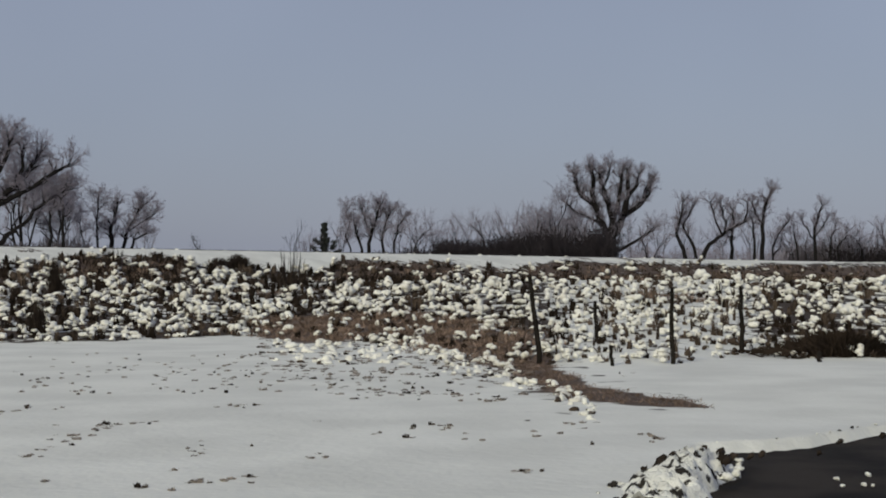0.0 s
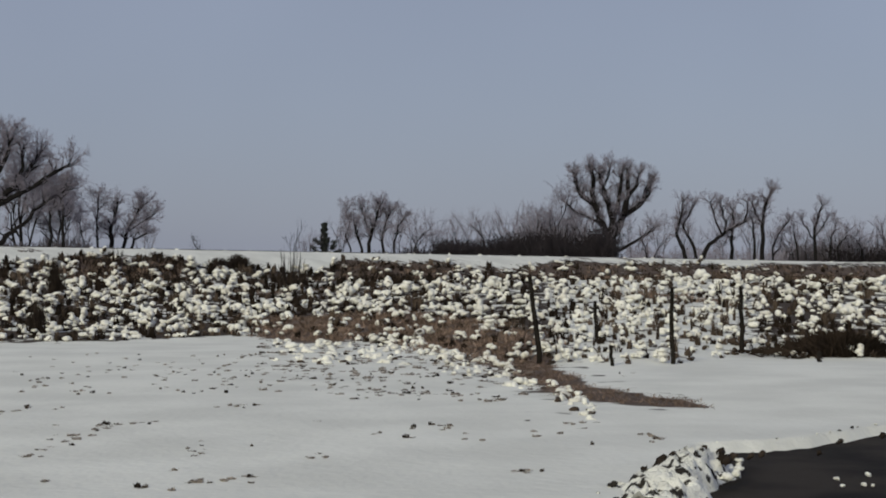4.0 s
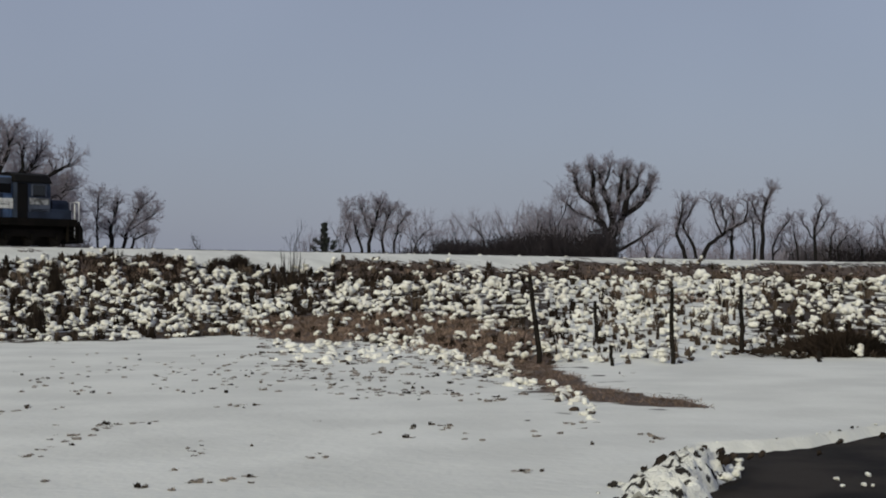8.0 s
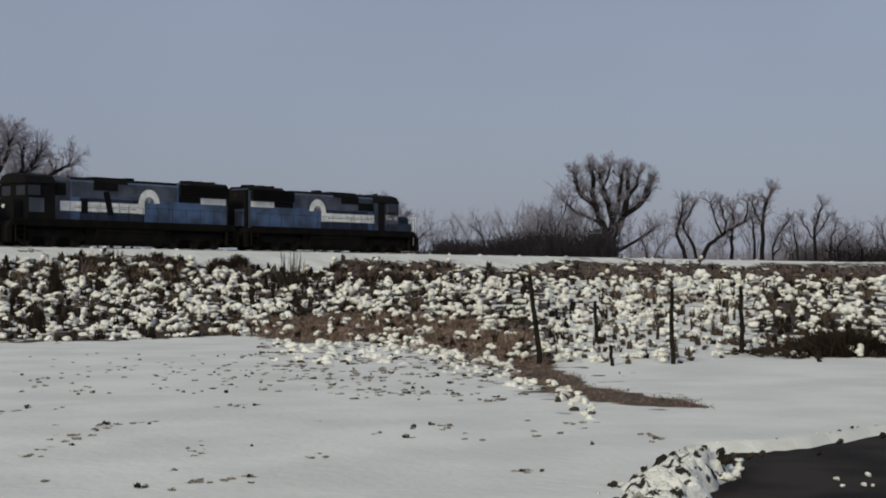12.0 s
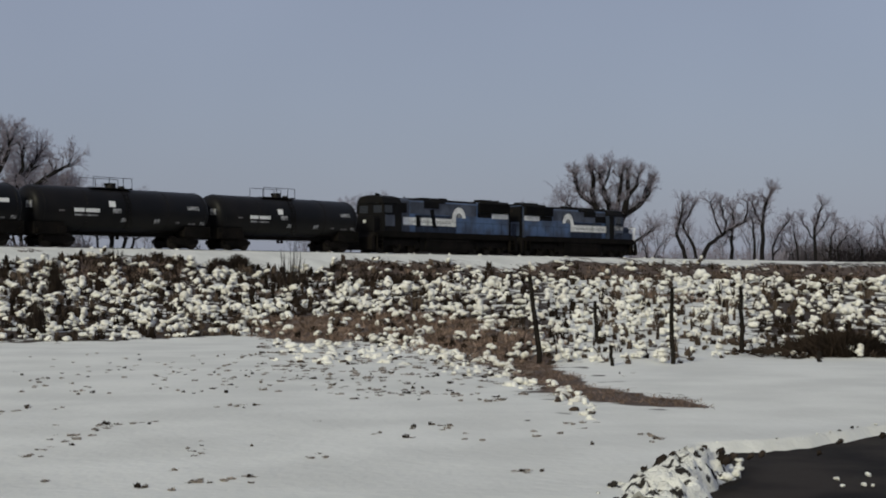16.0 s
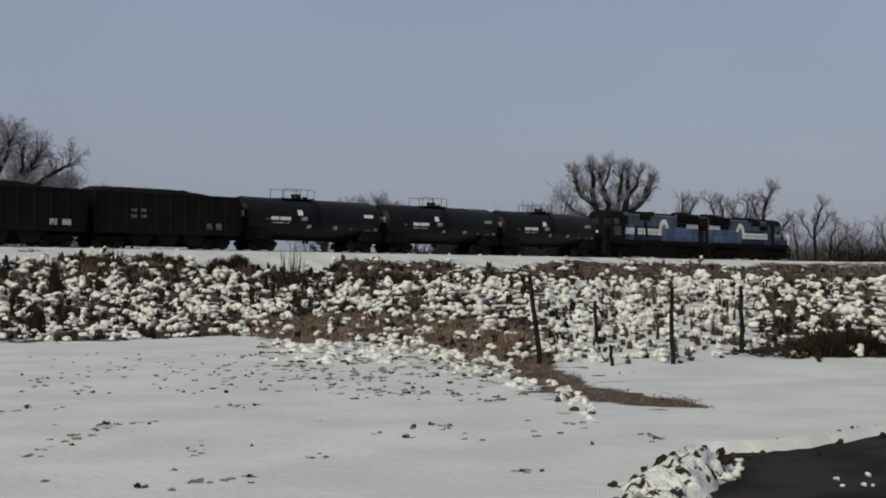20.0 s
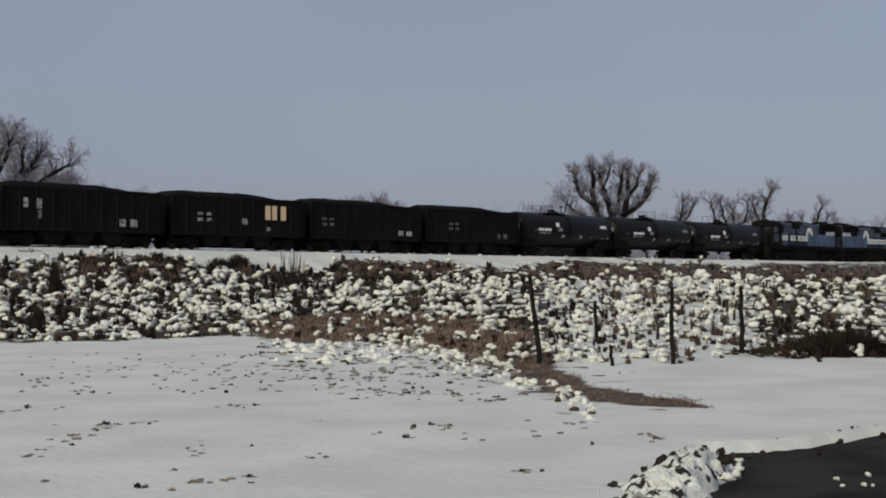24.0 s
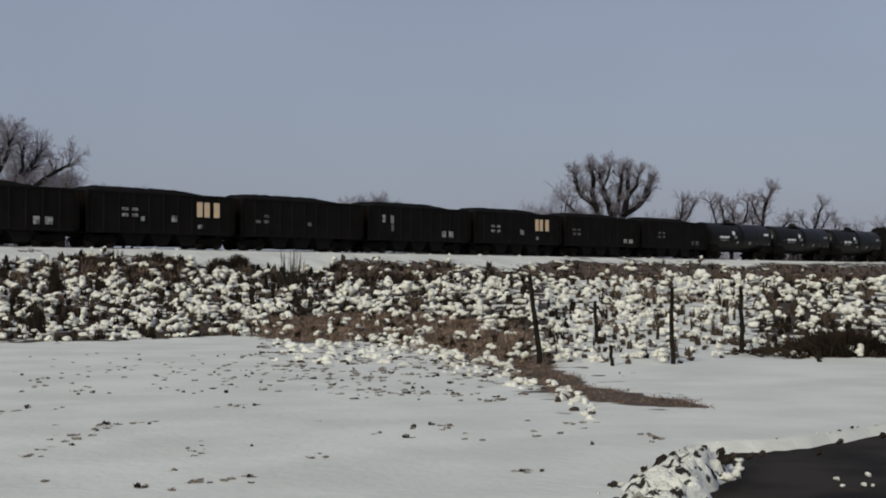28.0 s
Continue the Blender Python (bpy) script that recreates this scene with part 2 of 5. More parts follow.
# dead grass on the flat: bearing, drop below the eye line, half breadth
TONGUE = [(-0.125, 0.0355, 0.002), (-0.082, 0.0390, 0.006), (-0.045, 0.0378, 0.004), (-0.016, 0.0400, 0.005), (0.002, 0.0445, 0.008), (0.028, 0.0480, 0.010), (0.053, 0.0565, 0.012), (0.079, 0.0693, 0.008), (0.101, 0.0766, 0.0055), (0.134, 0.0795, 0.0034), (0.172, 0.0832, 0.0012)]


# how bare the railway bank's flank is, by bearing
FLANK = [(-0.32, 0.25), (-0.26, 0.3), (-0.225, 0.95), (-0.175, 0.95), (-0.155, 0.2), (-0.085, 0.15), (-0.055, 0.9), (0.0, 0.9), (0.012, 0.35), (0.045, 0.35), (0.06, 0.95), (0.22, 1.0), (0.25, 1.3), (0.32, 1.3)]


def flank_foot(k):
    """Where the bare flank of the bank begins, across the track."""
    return 66 - 18 * smooth(0.03, 0.1, k) - 7 * (smooth(-0.27, -0.24, k) - smooth(-0.17, -0.14, k))


def share(k, table):
    if k <= table[0][0]:
        return table[0][1]
    for (k0, v0), (k1, v1) in zip(table, table[1:]):
        if k <= k1:
            return v0 + (v1 - v0) * (k - k0) / (k1 - k0)
    return table[-1][1]


def tongue(k, y):
    """How far into the tongue of dead grass: 1 on its middle line, 0 at its rim, less outside."""
    if 17 < y < 48:
        for (k0, q0, h0), (k1, q1, h1) in zip(TONGUE, TONGUE[1:]):
            if k0 <= k < k1:
                t = (k - k0) / (k1 - k0)
                return 1 - abs(1.6 / y - (q0 + (q1 - q0) * t)) / (h0 + (h1 - h0) * t)
    return -9.0


def cover(x, y):
    """Weeds and dead grass on the ground, each about 0 to 1."""
    w = NX * x + NY * y
    if y < 8 or w > 79:
        return 0.0, 0.0
    k = x / y
    t = tongue(k, y)
    grass = max(0.0, min(1.0, 0.5 + 0.8 * t)) * (0.88 + 0.95 * wob(x, y * 0.4, 1.2, 61) if y < foot(k) + 3 and k < 0.1 else 1.0)
    weeds = max(0.0, min(1.0, 0.5 + 0.45 * (y - foot(k)))) * (1 - smooth(71.0 + 3.5 * share(k, FLANK), 73.5 + 4.0 * share(k, FLANK), w + 1.5 * wob(x, y, 9, 41)))
    weeds *= 1 - 0.62 * smooth(0.05, 0.08, k) * (1 - smooth(0.19, 0.23, k)) * (1 - smooth(44, 56, w))
    if t > -1.6:
        weeds = max(weeds, 0.34)
    low = flank_foot(k)
    flank = smooth(low, low + 3.5, w) * (1 - smooth(73.4, 76.8, w + 1.5 * wob(x, y, 9, 41))) * (share(k, FLANK) + 0.45 * wob(x, y, 7, 43))
    knoll = (0.05 + 0.9 * wob(x, y, 5, 51)) * smooth(0, 4, y - foot(k))
    return weeds, max(0.0, min(1.0, max(grass, flank, knoll)))


def bearing_grass(x, y):
    """0 snow, 1 weeds half under snow, 2 dead grass."""
    weeds, grass = cover(x, y)
    j = 0.3 * wob(x, y, 1.3, 21)
    return 2 if grass + j > 0.55 else 1 if weeds + j > 0.5 else 0


def build_ground():
    def steps(*runs):
        out = []
        for a, b, n in runs:
            out += list(np.linspace(a, b, n, endpoint=False))
        return out
    xs = steps((-3000, -300, 8), (-300, -60, 16), (-60, -34, 26), (-34, -9, 50), (-9, 1, 50), (1, 6, 40), (6, 70, 128), (70, 130, 40), (130, 400, 14), (400, 3000, 8)) + [3000]
    ys = steps((-600, -30, 8), (-30, -8, 60), (-8, 8, 64), (8, 24, 90), (24, 60, 150), (60, 110, 80), (110, 230, 130), (230, 420, 30), (420, 4500, 12)) + [4500]
    nx = len(xs)
    verts = [(x, y, height(x, y)) for y in ys for x in xs]
    faces = []
    for j in range(len(ys) - 1):
        for i in range(nx - 1):
            a = j * nx + i
            faces.append((a, a + 1, a + nx + 1, a + nx))
    g = mesh_ob("ground", verts, faces, M_GROUND, smooth=True)
    layers = [cover(x, y) for x, y, z in verts]
    for name, i in (("weeds", 0), ("grass", 1)):
        g.data.attributes.new(name, "FLOAT", "POINT").data.foreach_set("value", [v[i] for v in layers])
    tagged(g, "snow-covered ground rising to a weedy railway bank", "ground", kind="structure")


build_ground()

# road: asphalt slab between snow edges
bm = bmesh.new()
f = bm.faces.new([bm.verts.new((x + 0.0, y, -0.10)) for x, y in ROAD])
r = bmesh.ops.extrude_face_region(bm, geom=[f])
bmesh.ops.translate(bm, verts=[e for e in r["geom"] if isinstance(e, bmesh.types.BMVert)], vec=(0, 0, -0.12))
bmesh.ops.recalc_face_normals(bm, faces=bm.faces)
me = bpy.data.meshes.new("road")
bm.to_mesh(me)
me.materials.append(M_ASPHALT)
tagged(new("road", me), "dark wet asphalt road edged with ploughed snow", "road", kind="structure")

# ---------- snow clumps, weeds and stubble ----------
ICO = bmesh.new()
bmesh.ops.create_icosphere(ICO, subdivisions=2, radius=1)
ICO_V = [v.co.copy() for v in ICO.verts]
ICO_F = [tuple(v.index for v in f.verts) for f in ICO.faces]
ICO.free()


def cushions(name, spots, label, mat, flat=1.0):
    """Snow caught on tussocks: each a short crooked run of overlapping knobs. x, y, z, knob radius, knobs."""
    verts, faces = [], []
    for x, y, z, r, count in spots:
        floor_z = z - 0.5 * r
        a = random.uniform(0, 6.283)
        for _ in range(count):
            base, seed = len(verts), random.uniform(0, 99)
            e, wide = r * random.uniform(0.6, 1.25), random.uniform(0.75, 1.25)
            tall = (1.75 - wide) * flat
            for v in ICO_V:
                d = e * (1 + 0.6 * noise.noise(v * 1.3 + Vector((seed, 0, 0))))
                verts.append((x + v.x * d * wide, y + v.y * d * 1.3, z + v.z * d * tall))
            faces += [tuple(base + i for i in f) for f in ICO_F]
            a += random.gauss(0, 0.8)
            # the run winds in the plane that faces the camera
            x, y, z = x + math.cos(a) * e * 1.15, y + random.gauss(0, 0.6) * e, max(floor_z, z + math.sin(a) * e * 1.05 * flat)
    return tagged(mesh_ob(name, verts, faces, mat, smooth=True), label, "snow", kind="stuff")


def lumps(name, spots, label, mat, category="snow", rough=0.1):
    """Uneven oval lumps: x, y, z, radius, flatness, tilt of the long axis."""
    verts, faces = [], []
    for x, y, z, r, flat, tilt in spots:
        base, seed = len(verts), random.uniform(0, 99)
        turn, long = random.uniform(-0.7, 0.7), random.uniform(0.9, 1.6)
        ct, sn, cr, sr = math.cos(turn), math.sin(turn), math.cos(tilt), math.sin(tilt)
        for v in ICO_V:
            d = 1 + 0.5 * noise.noise(v * 1.2 + Vector((seed, 0, 0))) + rough * noise.noise(v * 2.6 + Vector((0, seed, 0)))
            px, py, pz = v.x * d * long * r, v.y * d * r, v.z * d * flat * r
            px, pz = cr * px - sr * pz, sr * px + cr * pz
            verts.append((x + ct * px - sn * py, y + sn * px + ct * py, z + pz))
        faces += [tuple(base + i for i in f) for f in ICO_F]
    ob = mesh_ob(name, verts, faces, mat, smooth=True)
    return tagged(ob, label, category, kind="stuff")


def blades(name, spots, mat, label, category="grass"):
    """Tufts of thin bent three-sided stalks: x, y, height, reach, width, count."""
    verts, faces = [], []
    for x, y, h, reach, wid, count in spots:
        z = height(x, y) - 0.008
        for _ in range(count):
            a, b = random.uniform(0, 6.283), random.uniform(0.1, 1) * reach
            ox, oy = random.gauss(0, reach * 0.35), random.gauss(0, reach * 0.35)
            hh = h * random.uniform(0.5, 1.1)
            base = len(verts)
            for f, ww in ((0, 1.0), (0.55, 0.8), (1.0, 0.15)):
                cx, cy = x + ox + math.cos(a) * b * f * f, y + oy + math.sin(a) * b * f * f
                for q in range(3):
                    t = q * 2.094 + a
                    verts.append((cx + math.cos(t) * wid * ww, cy + math.sin(t) * wid * ww, z + hh * f * (1 - 0.25 * f * b / max(reach, 0.01))))
            for lev in (0, 3):
                for q in range(3):
                    p, n2 = base + lev + q, base + lev + (q + 1) % 3
                    faces.append((p, n2, n2 + 3, p + 3))
    return tagged(mesh_ob(name, verts, faces, mat), label, category, kind="stuff")


def rise_spots(count, kmin=-0.31, kmax=0.31):
    """Spots over the weedy rise, even in 1 / depth to fit the camera's view."""
    out = []
    while len(out) < count:
        k = random.uniform(kmin, kmax)
        y0 = foot(k)
        y1 = 75.8 / (NY + NX * k)
        t = random.random()
        y = 1 / (1 / y0 * (1 - t) + 1 / y1 * t)
        out.append((k * y, y))
    return out


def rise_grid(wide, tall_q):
    """Loose spots spaced evenly in the camera's view over the weedy rise and bank: x, y, bearing, drop, share of the
    way up.
    """
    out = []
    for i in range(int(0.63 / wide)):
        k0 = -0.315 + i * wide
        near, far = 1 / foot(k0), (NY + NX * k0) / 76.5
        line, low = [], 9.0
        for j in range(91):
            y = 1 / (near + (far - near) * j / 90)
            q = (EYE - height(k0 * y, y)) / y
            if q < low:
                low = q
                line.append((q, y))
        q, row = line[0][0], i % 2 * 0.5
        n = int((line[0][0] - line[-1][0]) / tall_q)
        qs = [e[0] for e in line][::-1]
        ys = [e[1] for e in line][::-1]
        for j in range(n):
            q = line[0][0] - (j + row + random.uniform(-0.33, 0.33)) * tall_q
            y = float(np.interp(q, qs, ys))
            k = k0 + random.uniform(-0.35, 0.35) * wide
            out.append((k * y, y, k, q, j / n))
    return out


def rise_mix(k, q, up):
    """Shares of snow cushions and of dark tussocks on the rise, by bearing and drop in the camera's view."""
    patch = noise.noise(Vector((k * 58, q * 95, 3.0))) + 0.4 * noise.noise(Vector((k * 150, q * 210, 8.0)))
    snow, dark = 0.68 + 0.40 * patch, 0.30 - 0.40 * patch
    hollow = math.exp(-((k + 0.095) / 0.03) ** 2 - ((up - 0.55) / 0.28) ** 2) + 0.6 * math.exp(-((k + 0.25) / 0.025) ** 2 - ((up - 0.5) / 0.4) ** 2)
    open_snow = smooth(0.045, 0.075, k) * (1 - smooth(0.19, 0.23, k)) * (1 - smooth(0.6, 0.9, up))
    end = smooth(0.19, 0.23, k)
    low = open_snow * (1 - smooth(0.12, 0.4, up))
    return snow - 0.38 * hollow - 0.12 * end - 0.17 * open_snow - 0.14 * low, dark + 0.45 * hollow + 0.14 * open_snow - 0.08 * low


clumps, tangle = [], []
# steps in picture widths; sizes grow with depth to fit the camera's view
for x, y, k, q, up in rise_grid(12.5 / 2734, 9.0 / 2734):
    kind = bearing_grass(x, y)
    f = min(y, 95) / 50
    snow, dark = rise_mix(k, q, up)
    if kind == 0 and not (0.04 < k < 0.23 and up < 0.85):
        continue
    if kind == 2:
        snow, dark = (0.12 if k > 0 else 0.3, 0.10) if y < foot(k) + 4 else (snow * 0.4, 0.22)
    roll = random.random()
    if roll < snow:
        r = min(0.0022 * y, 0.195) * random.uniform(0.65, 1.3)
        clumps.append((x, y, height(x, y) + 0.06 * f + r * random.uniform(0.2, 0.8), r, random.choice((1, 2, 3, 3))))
        if random.random() < 0.6:                          # the dead tussock that carries it
            tangle.append((x, y - 0.1, 0.15 * f, 0.14 * f, 0.034 * f, 8))
    elif roll < snow + dark and not 0.055 < k < 0.067:
        if 0.045 < k < 0.22 and random.random() < 0.4:    # upright bunches of stalks
            tangle.append((x, y, random.uniform(0.15, 0.6) * f, random.uniform(0.05, 0.14) * f, 0.014 * f, 14))
        else:
            tangle.append((x, y, random.uniform(0.16, 0.38) * f, 0.11 * f, 0.036 * f, 16))
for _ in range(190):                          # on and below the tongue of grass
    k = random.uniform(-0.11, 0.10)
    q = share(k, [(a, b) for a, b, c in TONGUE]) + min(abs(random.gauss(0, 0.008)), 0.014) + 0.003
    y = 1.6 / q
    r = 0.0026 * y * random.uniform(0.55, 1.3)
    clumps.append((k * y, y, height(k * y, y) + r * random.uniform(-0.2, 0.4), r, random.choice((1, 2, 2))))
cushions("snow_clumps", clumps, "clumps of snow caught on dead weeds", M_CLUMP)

brown = [e for e in tangle if noise.noise(Vector((e[0] * 0.5, e[1] * 0.2, 31.0))) + 0.25 * (e[0] > 0.07 * e[1]) + random.gauss(0, 0.15) > 0.2]
blades("brown_weed_tangles", brown, M_DULL, "dull brown tangles of dead weeds on the rise", "weeds")
blades("weed_tangles", [e for e in tangle if e not in brown], M_TANGLE, "dark tangles of dead weeds on the rise", "weeds")

edge = []
for i in range(3, 9):
    (x0, y0), (x1, y1) = ROAD[i - 1], ROAD[i]
    n = int(math.hypot(x1 - x0, y1 - y0) * 4)
    for _ in range(n):
        t = random.random()
        r = random.uniform(0.008, 0.028)
        edge.append((x0 + (x1 - x0) * t + random.gauss(-0.08, 0.05), y0 + (y1 - y0) * t + random.gauss(0.06, 0.05), 0.0, r, 0.8, 0))


def snow_bank():
    """Rough bank thrown up by the plough where the road meets the field: a lumpy sheet over a low ridge."""
    verts, faces, nt, ns = [], [], 84, 44
    for i in range(nt + 1):
        t = i / nt
        cx, cy = 1.42 + 0.86 * t, 11.0 + 2.45 * t
        half = 0.29 * (1 + 0.5 * noise.noise(Vector((t * 5, 0, 4.0))))
        rise = 0.095 * smooth(0, 0.3, t) * (1 - smooth(0.82, 1.0, t)) * (0.75 + 0.7 * noise.noise(Vector((t * 4, 2.0, 9.0))) + 0.5 * t)
        for j in range(ns + 1):
            u = 2 * j / ns - 1
            x, y = cx + 0.944 * u * half, cy - 0.332 * u * half
            p = Vector((x, y, 0))
            lump = (1 - abs(noise.noise(p * 6.0))) ** 3 * 0.125 + (1 - abs(noise.noise(p * 13.0 + Vector((5, 0, 0))))) * 0.055 - 0.09
            edge_f = 1 - abs(u) ** 3
            verts.append((x + 0.02 * noise.noise(p * 20), y, -0.10 + (0.10 + rise * (1 - 0.6 * u * u) + lump) * edge_f + (0.07 * (1 - edge_f) if u < 0 else -0.03 * (1 - edge_f))))
    for i in range(nt):
        for j in range(ns):
            a = i * (ns + 1) + j
            faces.append((a, a + 1, a + ns + 2, a + ns + 1))
    tagged(mesh_ob("snow_bank", verts, faces, M_PLOUGHED, smooth=True), "lumpy ploughed snow bank beside the road, dirt and shaded pockets painted on", "snow bank")


snow_bank()
for _ in range(34):
    t = random.random()
    edge.append((1.36 + 0.95 * t + random.gauss(0, 0.16), 11.0 + 2.6 * t + random.gauss(0, 0.3), 0.0, random.uniform(0.02, 0.055), 0.65, 0))
for x, y in ((3.27, 12.93), (3.22, 12.48), (3.62, 13.19), (3.41, 12.55), (3.47, 12.5)):
    edge.append((x, y, -0.08, random.uniform(0.025, 0.036), 0.8, 0))
# dirt clods; some in the bank are added in place of shaded gaps
clods = []
for x, y, r in ((1.94, 13.05, 0.055), (1.78, 12.6, 0.05), (2.36, 13.2, 0.06), (2.33, 12.95, 0.05), (2.69, 14.3, 0.05), (2.84, 14.3, 0.035), (2.98, 14.5, 0.035), (3.55, 14.6, 0.035), (2.16, 13.4, 0.04), (1.60, 12.3, 0.03), (1.98, 12.3, 0.04), (4.0, 15.6, 0.03), (2.02, 13.25, 0.05), (2.28, 13.55, 0.045), (2.36, 12.85, 0.05), (1.78, 12.7, 0.06), (2.5, 14.0, 0.05), (4.6, 16.2, 0.04), (1.90, 12.9, 0.045)):
    f = 0.96 if x > 2.5 else 1.0
    clods.append((x * f, y * f, max(0.0, height(x * f, y * f)) + (0.075 if x < 2.4 else 0.01), r * 0.8, 0.8, random.uniform(0.3, 1.1)))
lumps("dirt_and_gap_clods", clods, "dark dirt clods along the ploughed road edge, some standing in for shaded gaps", M_WEED, "dirt", 0.7)
cushions("ploughed_snow_lumps", [(x, y, (max(0.0, height(x, y)) + 0.2 * r if z == 0.0 else z), r * 0.85, 1 if r < 0.03 else 2) for x, y, z, r, low, tilt in edge], "ploughed snow lumps along the road edge", M_PLOUGHED, 0.9)

tall, dark = [], []
for x, y in rise_spots(4200):
    kind = bearing_grass(x, y)
    if kind == 0:
        continue
    # tufts grow with depth too, for the camera's view
    s = min(y, 90) / 50
    if kind == 2:
        for _ in range(3):
            (dark if NX * x + NY * y > 58 and random.random() < 0.6 else tall).append((x + random.gauss(0, 0.4), y + random.gauss(0, 0.6), random.uniform(0.10, 0.26) * s, 0.3 * s, 0.018 * s, 7))
    elif random.random() < 0.12:
        dark.append((x, y, random.uniform(0.12, 0.34) * s, 0.16 * s, 0.026 * s, 6))
for _ in range(4800):                         # lower flank of the railway bank
    k, w = random.uniform(-0.3, 0.3), random.uniform(50, 76.5)
    y = w / (NY + NX * k)
    if bearing_grass(k * y, y) == 2:
        (tall if random.random() < 0.22 else dark).append((k * y, y, random.uniform(0.2, 0.5), 0.45, 0.03, 7))
for _ in range(7000):                       # the tongue on the flat
    y = random.uniform(19, 44)
    x = random.uniform(-0.16, 0.18) * y
    if bearing_grass(x, y) == 2 and y < foot(x / y) + 3:
        tall.append((x, y, random.uniform(0.03, 0.09), 0.20, 0.007, 7))
blades("dead_grass", tall, M_BLADE, "flattened brown dead grass poking through snow")
blades("dark_weeds", dark, M_WEED, "dark dry weed stalks between snow clumps", "weeds")

stub = []
for cx, cy, rx, ry, n in ((-5.1, 18.7, 0.1, 0.96, 5), (-3.7, 14.9, 0.14, 1.12, 6), (-3.6, 15.7, 0.11, 1.24, 6), (-3.5, 16.4, 0.18, 0.49, 5), (-2.5, 18.9, 0.24, 0.33, 6), (-1.9, 12.2, 0.18, 0.1, 5), (-2.3, 11.9, 0.11, 0.1, 2), (-6.3, 25.1, 0.28, 1.3, 5), (-5.7, 27.4, 0.14, 1.55, 5), (-4.6, 25.4, 0.23, 1.48, 5), (-4.2, 28.9, 0.32, 2.89, 9), (-3.1, 24.7, 0.2, 0.97, 5), (-2.6, 27.4, 0.35, 3.5, 9), (-0.7, 21.7, 0.48, 0.97, 12), (0.1, 20.7, 0.45, 0.98, 7), (-0.0, 15.8, 0.4, 0.91, 9), (1.3, 15.9, 0.41, 1.46, 7), (2.1, 15.4, 0.1, 0.54, 6)):
    for _ in range(n + n // 2):
        stub.append((cx + random.uniform(-1, 1) * rx, cy + random.uniform(-1, 1) * ry, random.uniform(0.015, 0.045), random.uniform(0.03, 0.06), 0.010, 16))
for _ in range(250):                          # thicker just below the grass tongue
    k = random.uniform(-0.12, 0.06)
    y = 1.6 / (share(k, [(a, b) for a, b, c in TONGUE]) + 0.004 + abs(random.gauss(0, 0.012)))
    stub.append((k * y, y, random.uniform(0.025, 0.06), 0.10, 0.016, 14))
for _ in range(30):                           # short drifting rows over the near field
    k, q = random.uniform(-0.29, 0.17), random.uniform(0.06, 0.138)
    if k > 0.08 and q > 0.11:
        continue
    for j in range(random.randint(1, 5)):
        y = 1.6 / (q + j * random.gauss(0, 0.0012))
        stub.append(((k + j * random.uniform(0.002, 0.005)) * y, y, random.uniform(0.012, 0.035), random.uniform(0.025, 0.05), 0.009, 16))
for _ in range(130):                          # thin scatter over the far field
    k = random.uniform(-0.28, 0.03)
    y = 1.6 / random.uniform(0.050, 0.076)
    stub.append((k * y, y, random.uniform(0.02, 0.05), random.uniform(0.03, 0.07), 0.010, 14))
blades("stubble", [e for i, e in enumerate(stub) if i % 5], M_STUB, "grey stubble showing through the snow", "stubble")
blades("stubble", [(x, y, h * 1.3, reach * 0.6, wid, n) for x, y, h, reach, wid, n in stub[::5]], M_WEED, "dark stubble showing through the snow", "stubble")

# ---------- bare trees ----------


class Wood:
    def __init__(self):
        self.v, self.f = [], []

    def seg(self, a, b, r0, r1, n):
        d = (b - a)
        if d.length < 1e-5:
            return
        u = d.orthogonal().normalized()
        w = d.cross(u).normalized()
        base = len(self.v)
        for c, r in ((a, r0), (b, r1)):
            for i in range(n):
                t = 6.2832 * i / n
                p = c + u * (math.cos(t) * r) + w * (math.sin(t) * r)
                self.v.append((p.x, p.y, p.z))
        for i in range(n):
            j = (i + 1) % n
            self.f.append((base + i, base + j, base + n + j, base + n + i))


def tube(wood, points, radii, n):
    """One welded tapering tube along a line of points."""
    base = len(wood.v)
    for i, p in enumerate(points):
        d = points[min(i + 1, len(points) - 1)] - points[max(i - 1, 0)]
        u = Vector((1, 0.2, 0)) - d * (d.x + 0.2 * d.y) / max(d.length_squared, 1e-9)
        u = u.normalized() if u.length > 0.05 else d.orthogonal().normalized()
        w = d.cross(u).normalized()
        for k in range(n):
            t = 6.2832 * k / n
            q = p + u * (math.cos(t) * radii[i]) + w * (math.sin(t) * radii[i])
            wood.v.append((q.x, q.y, q.z))
    for i in range(len(points) - 1):
        for k in range(n):
            m = (k + 1) % n
            wood.f.append((base + i * n + k, base + i * n + m, base + (i + 1) * n + m, base + (i + 1) * n + k))
    wood.f.append(tuple(base + (len(points) - 1) * n + k for k in range(n)))


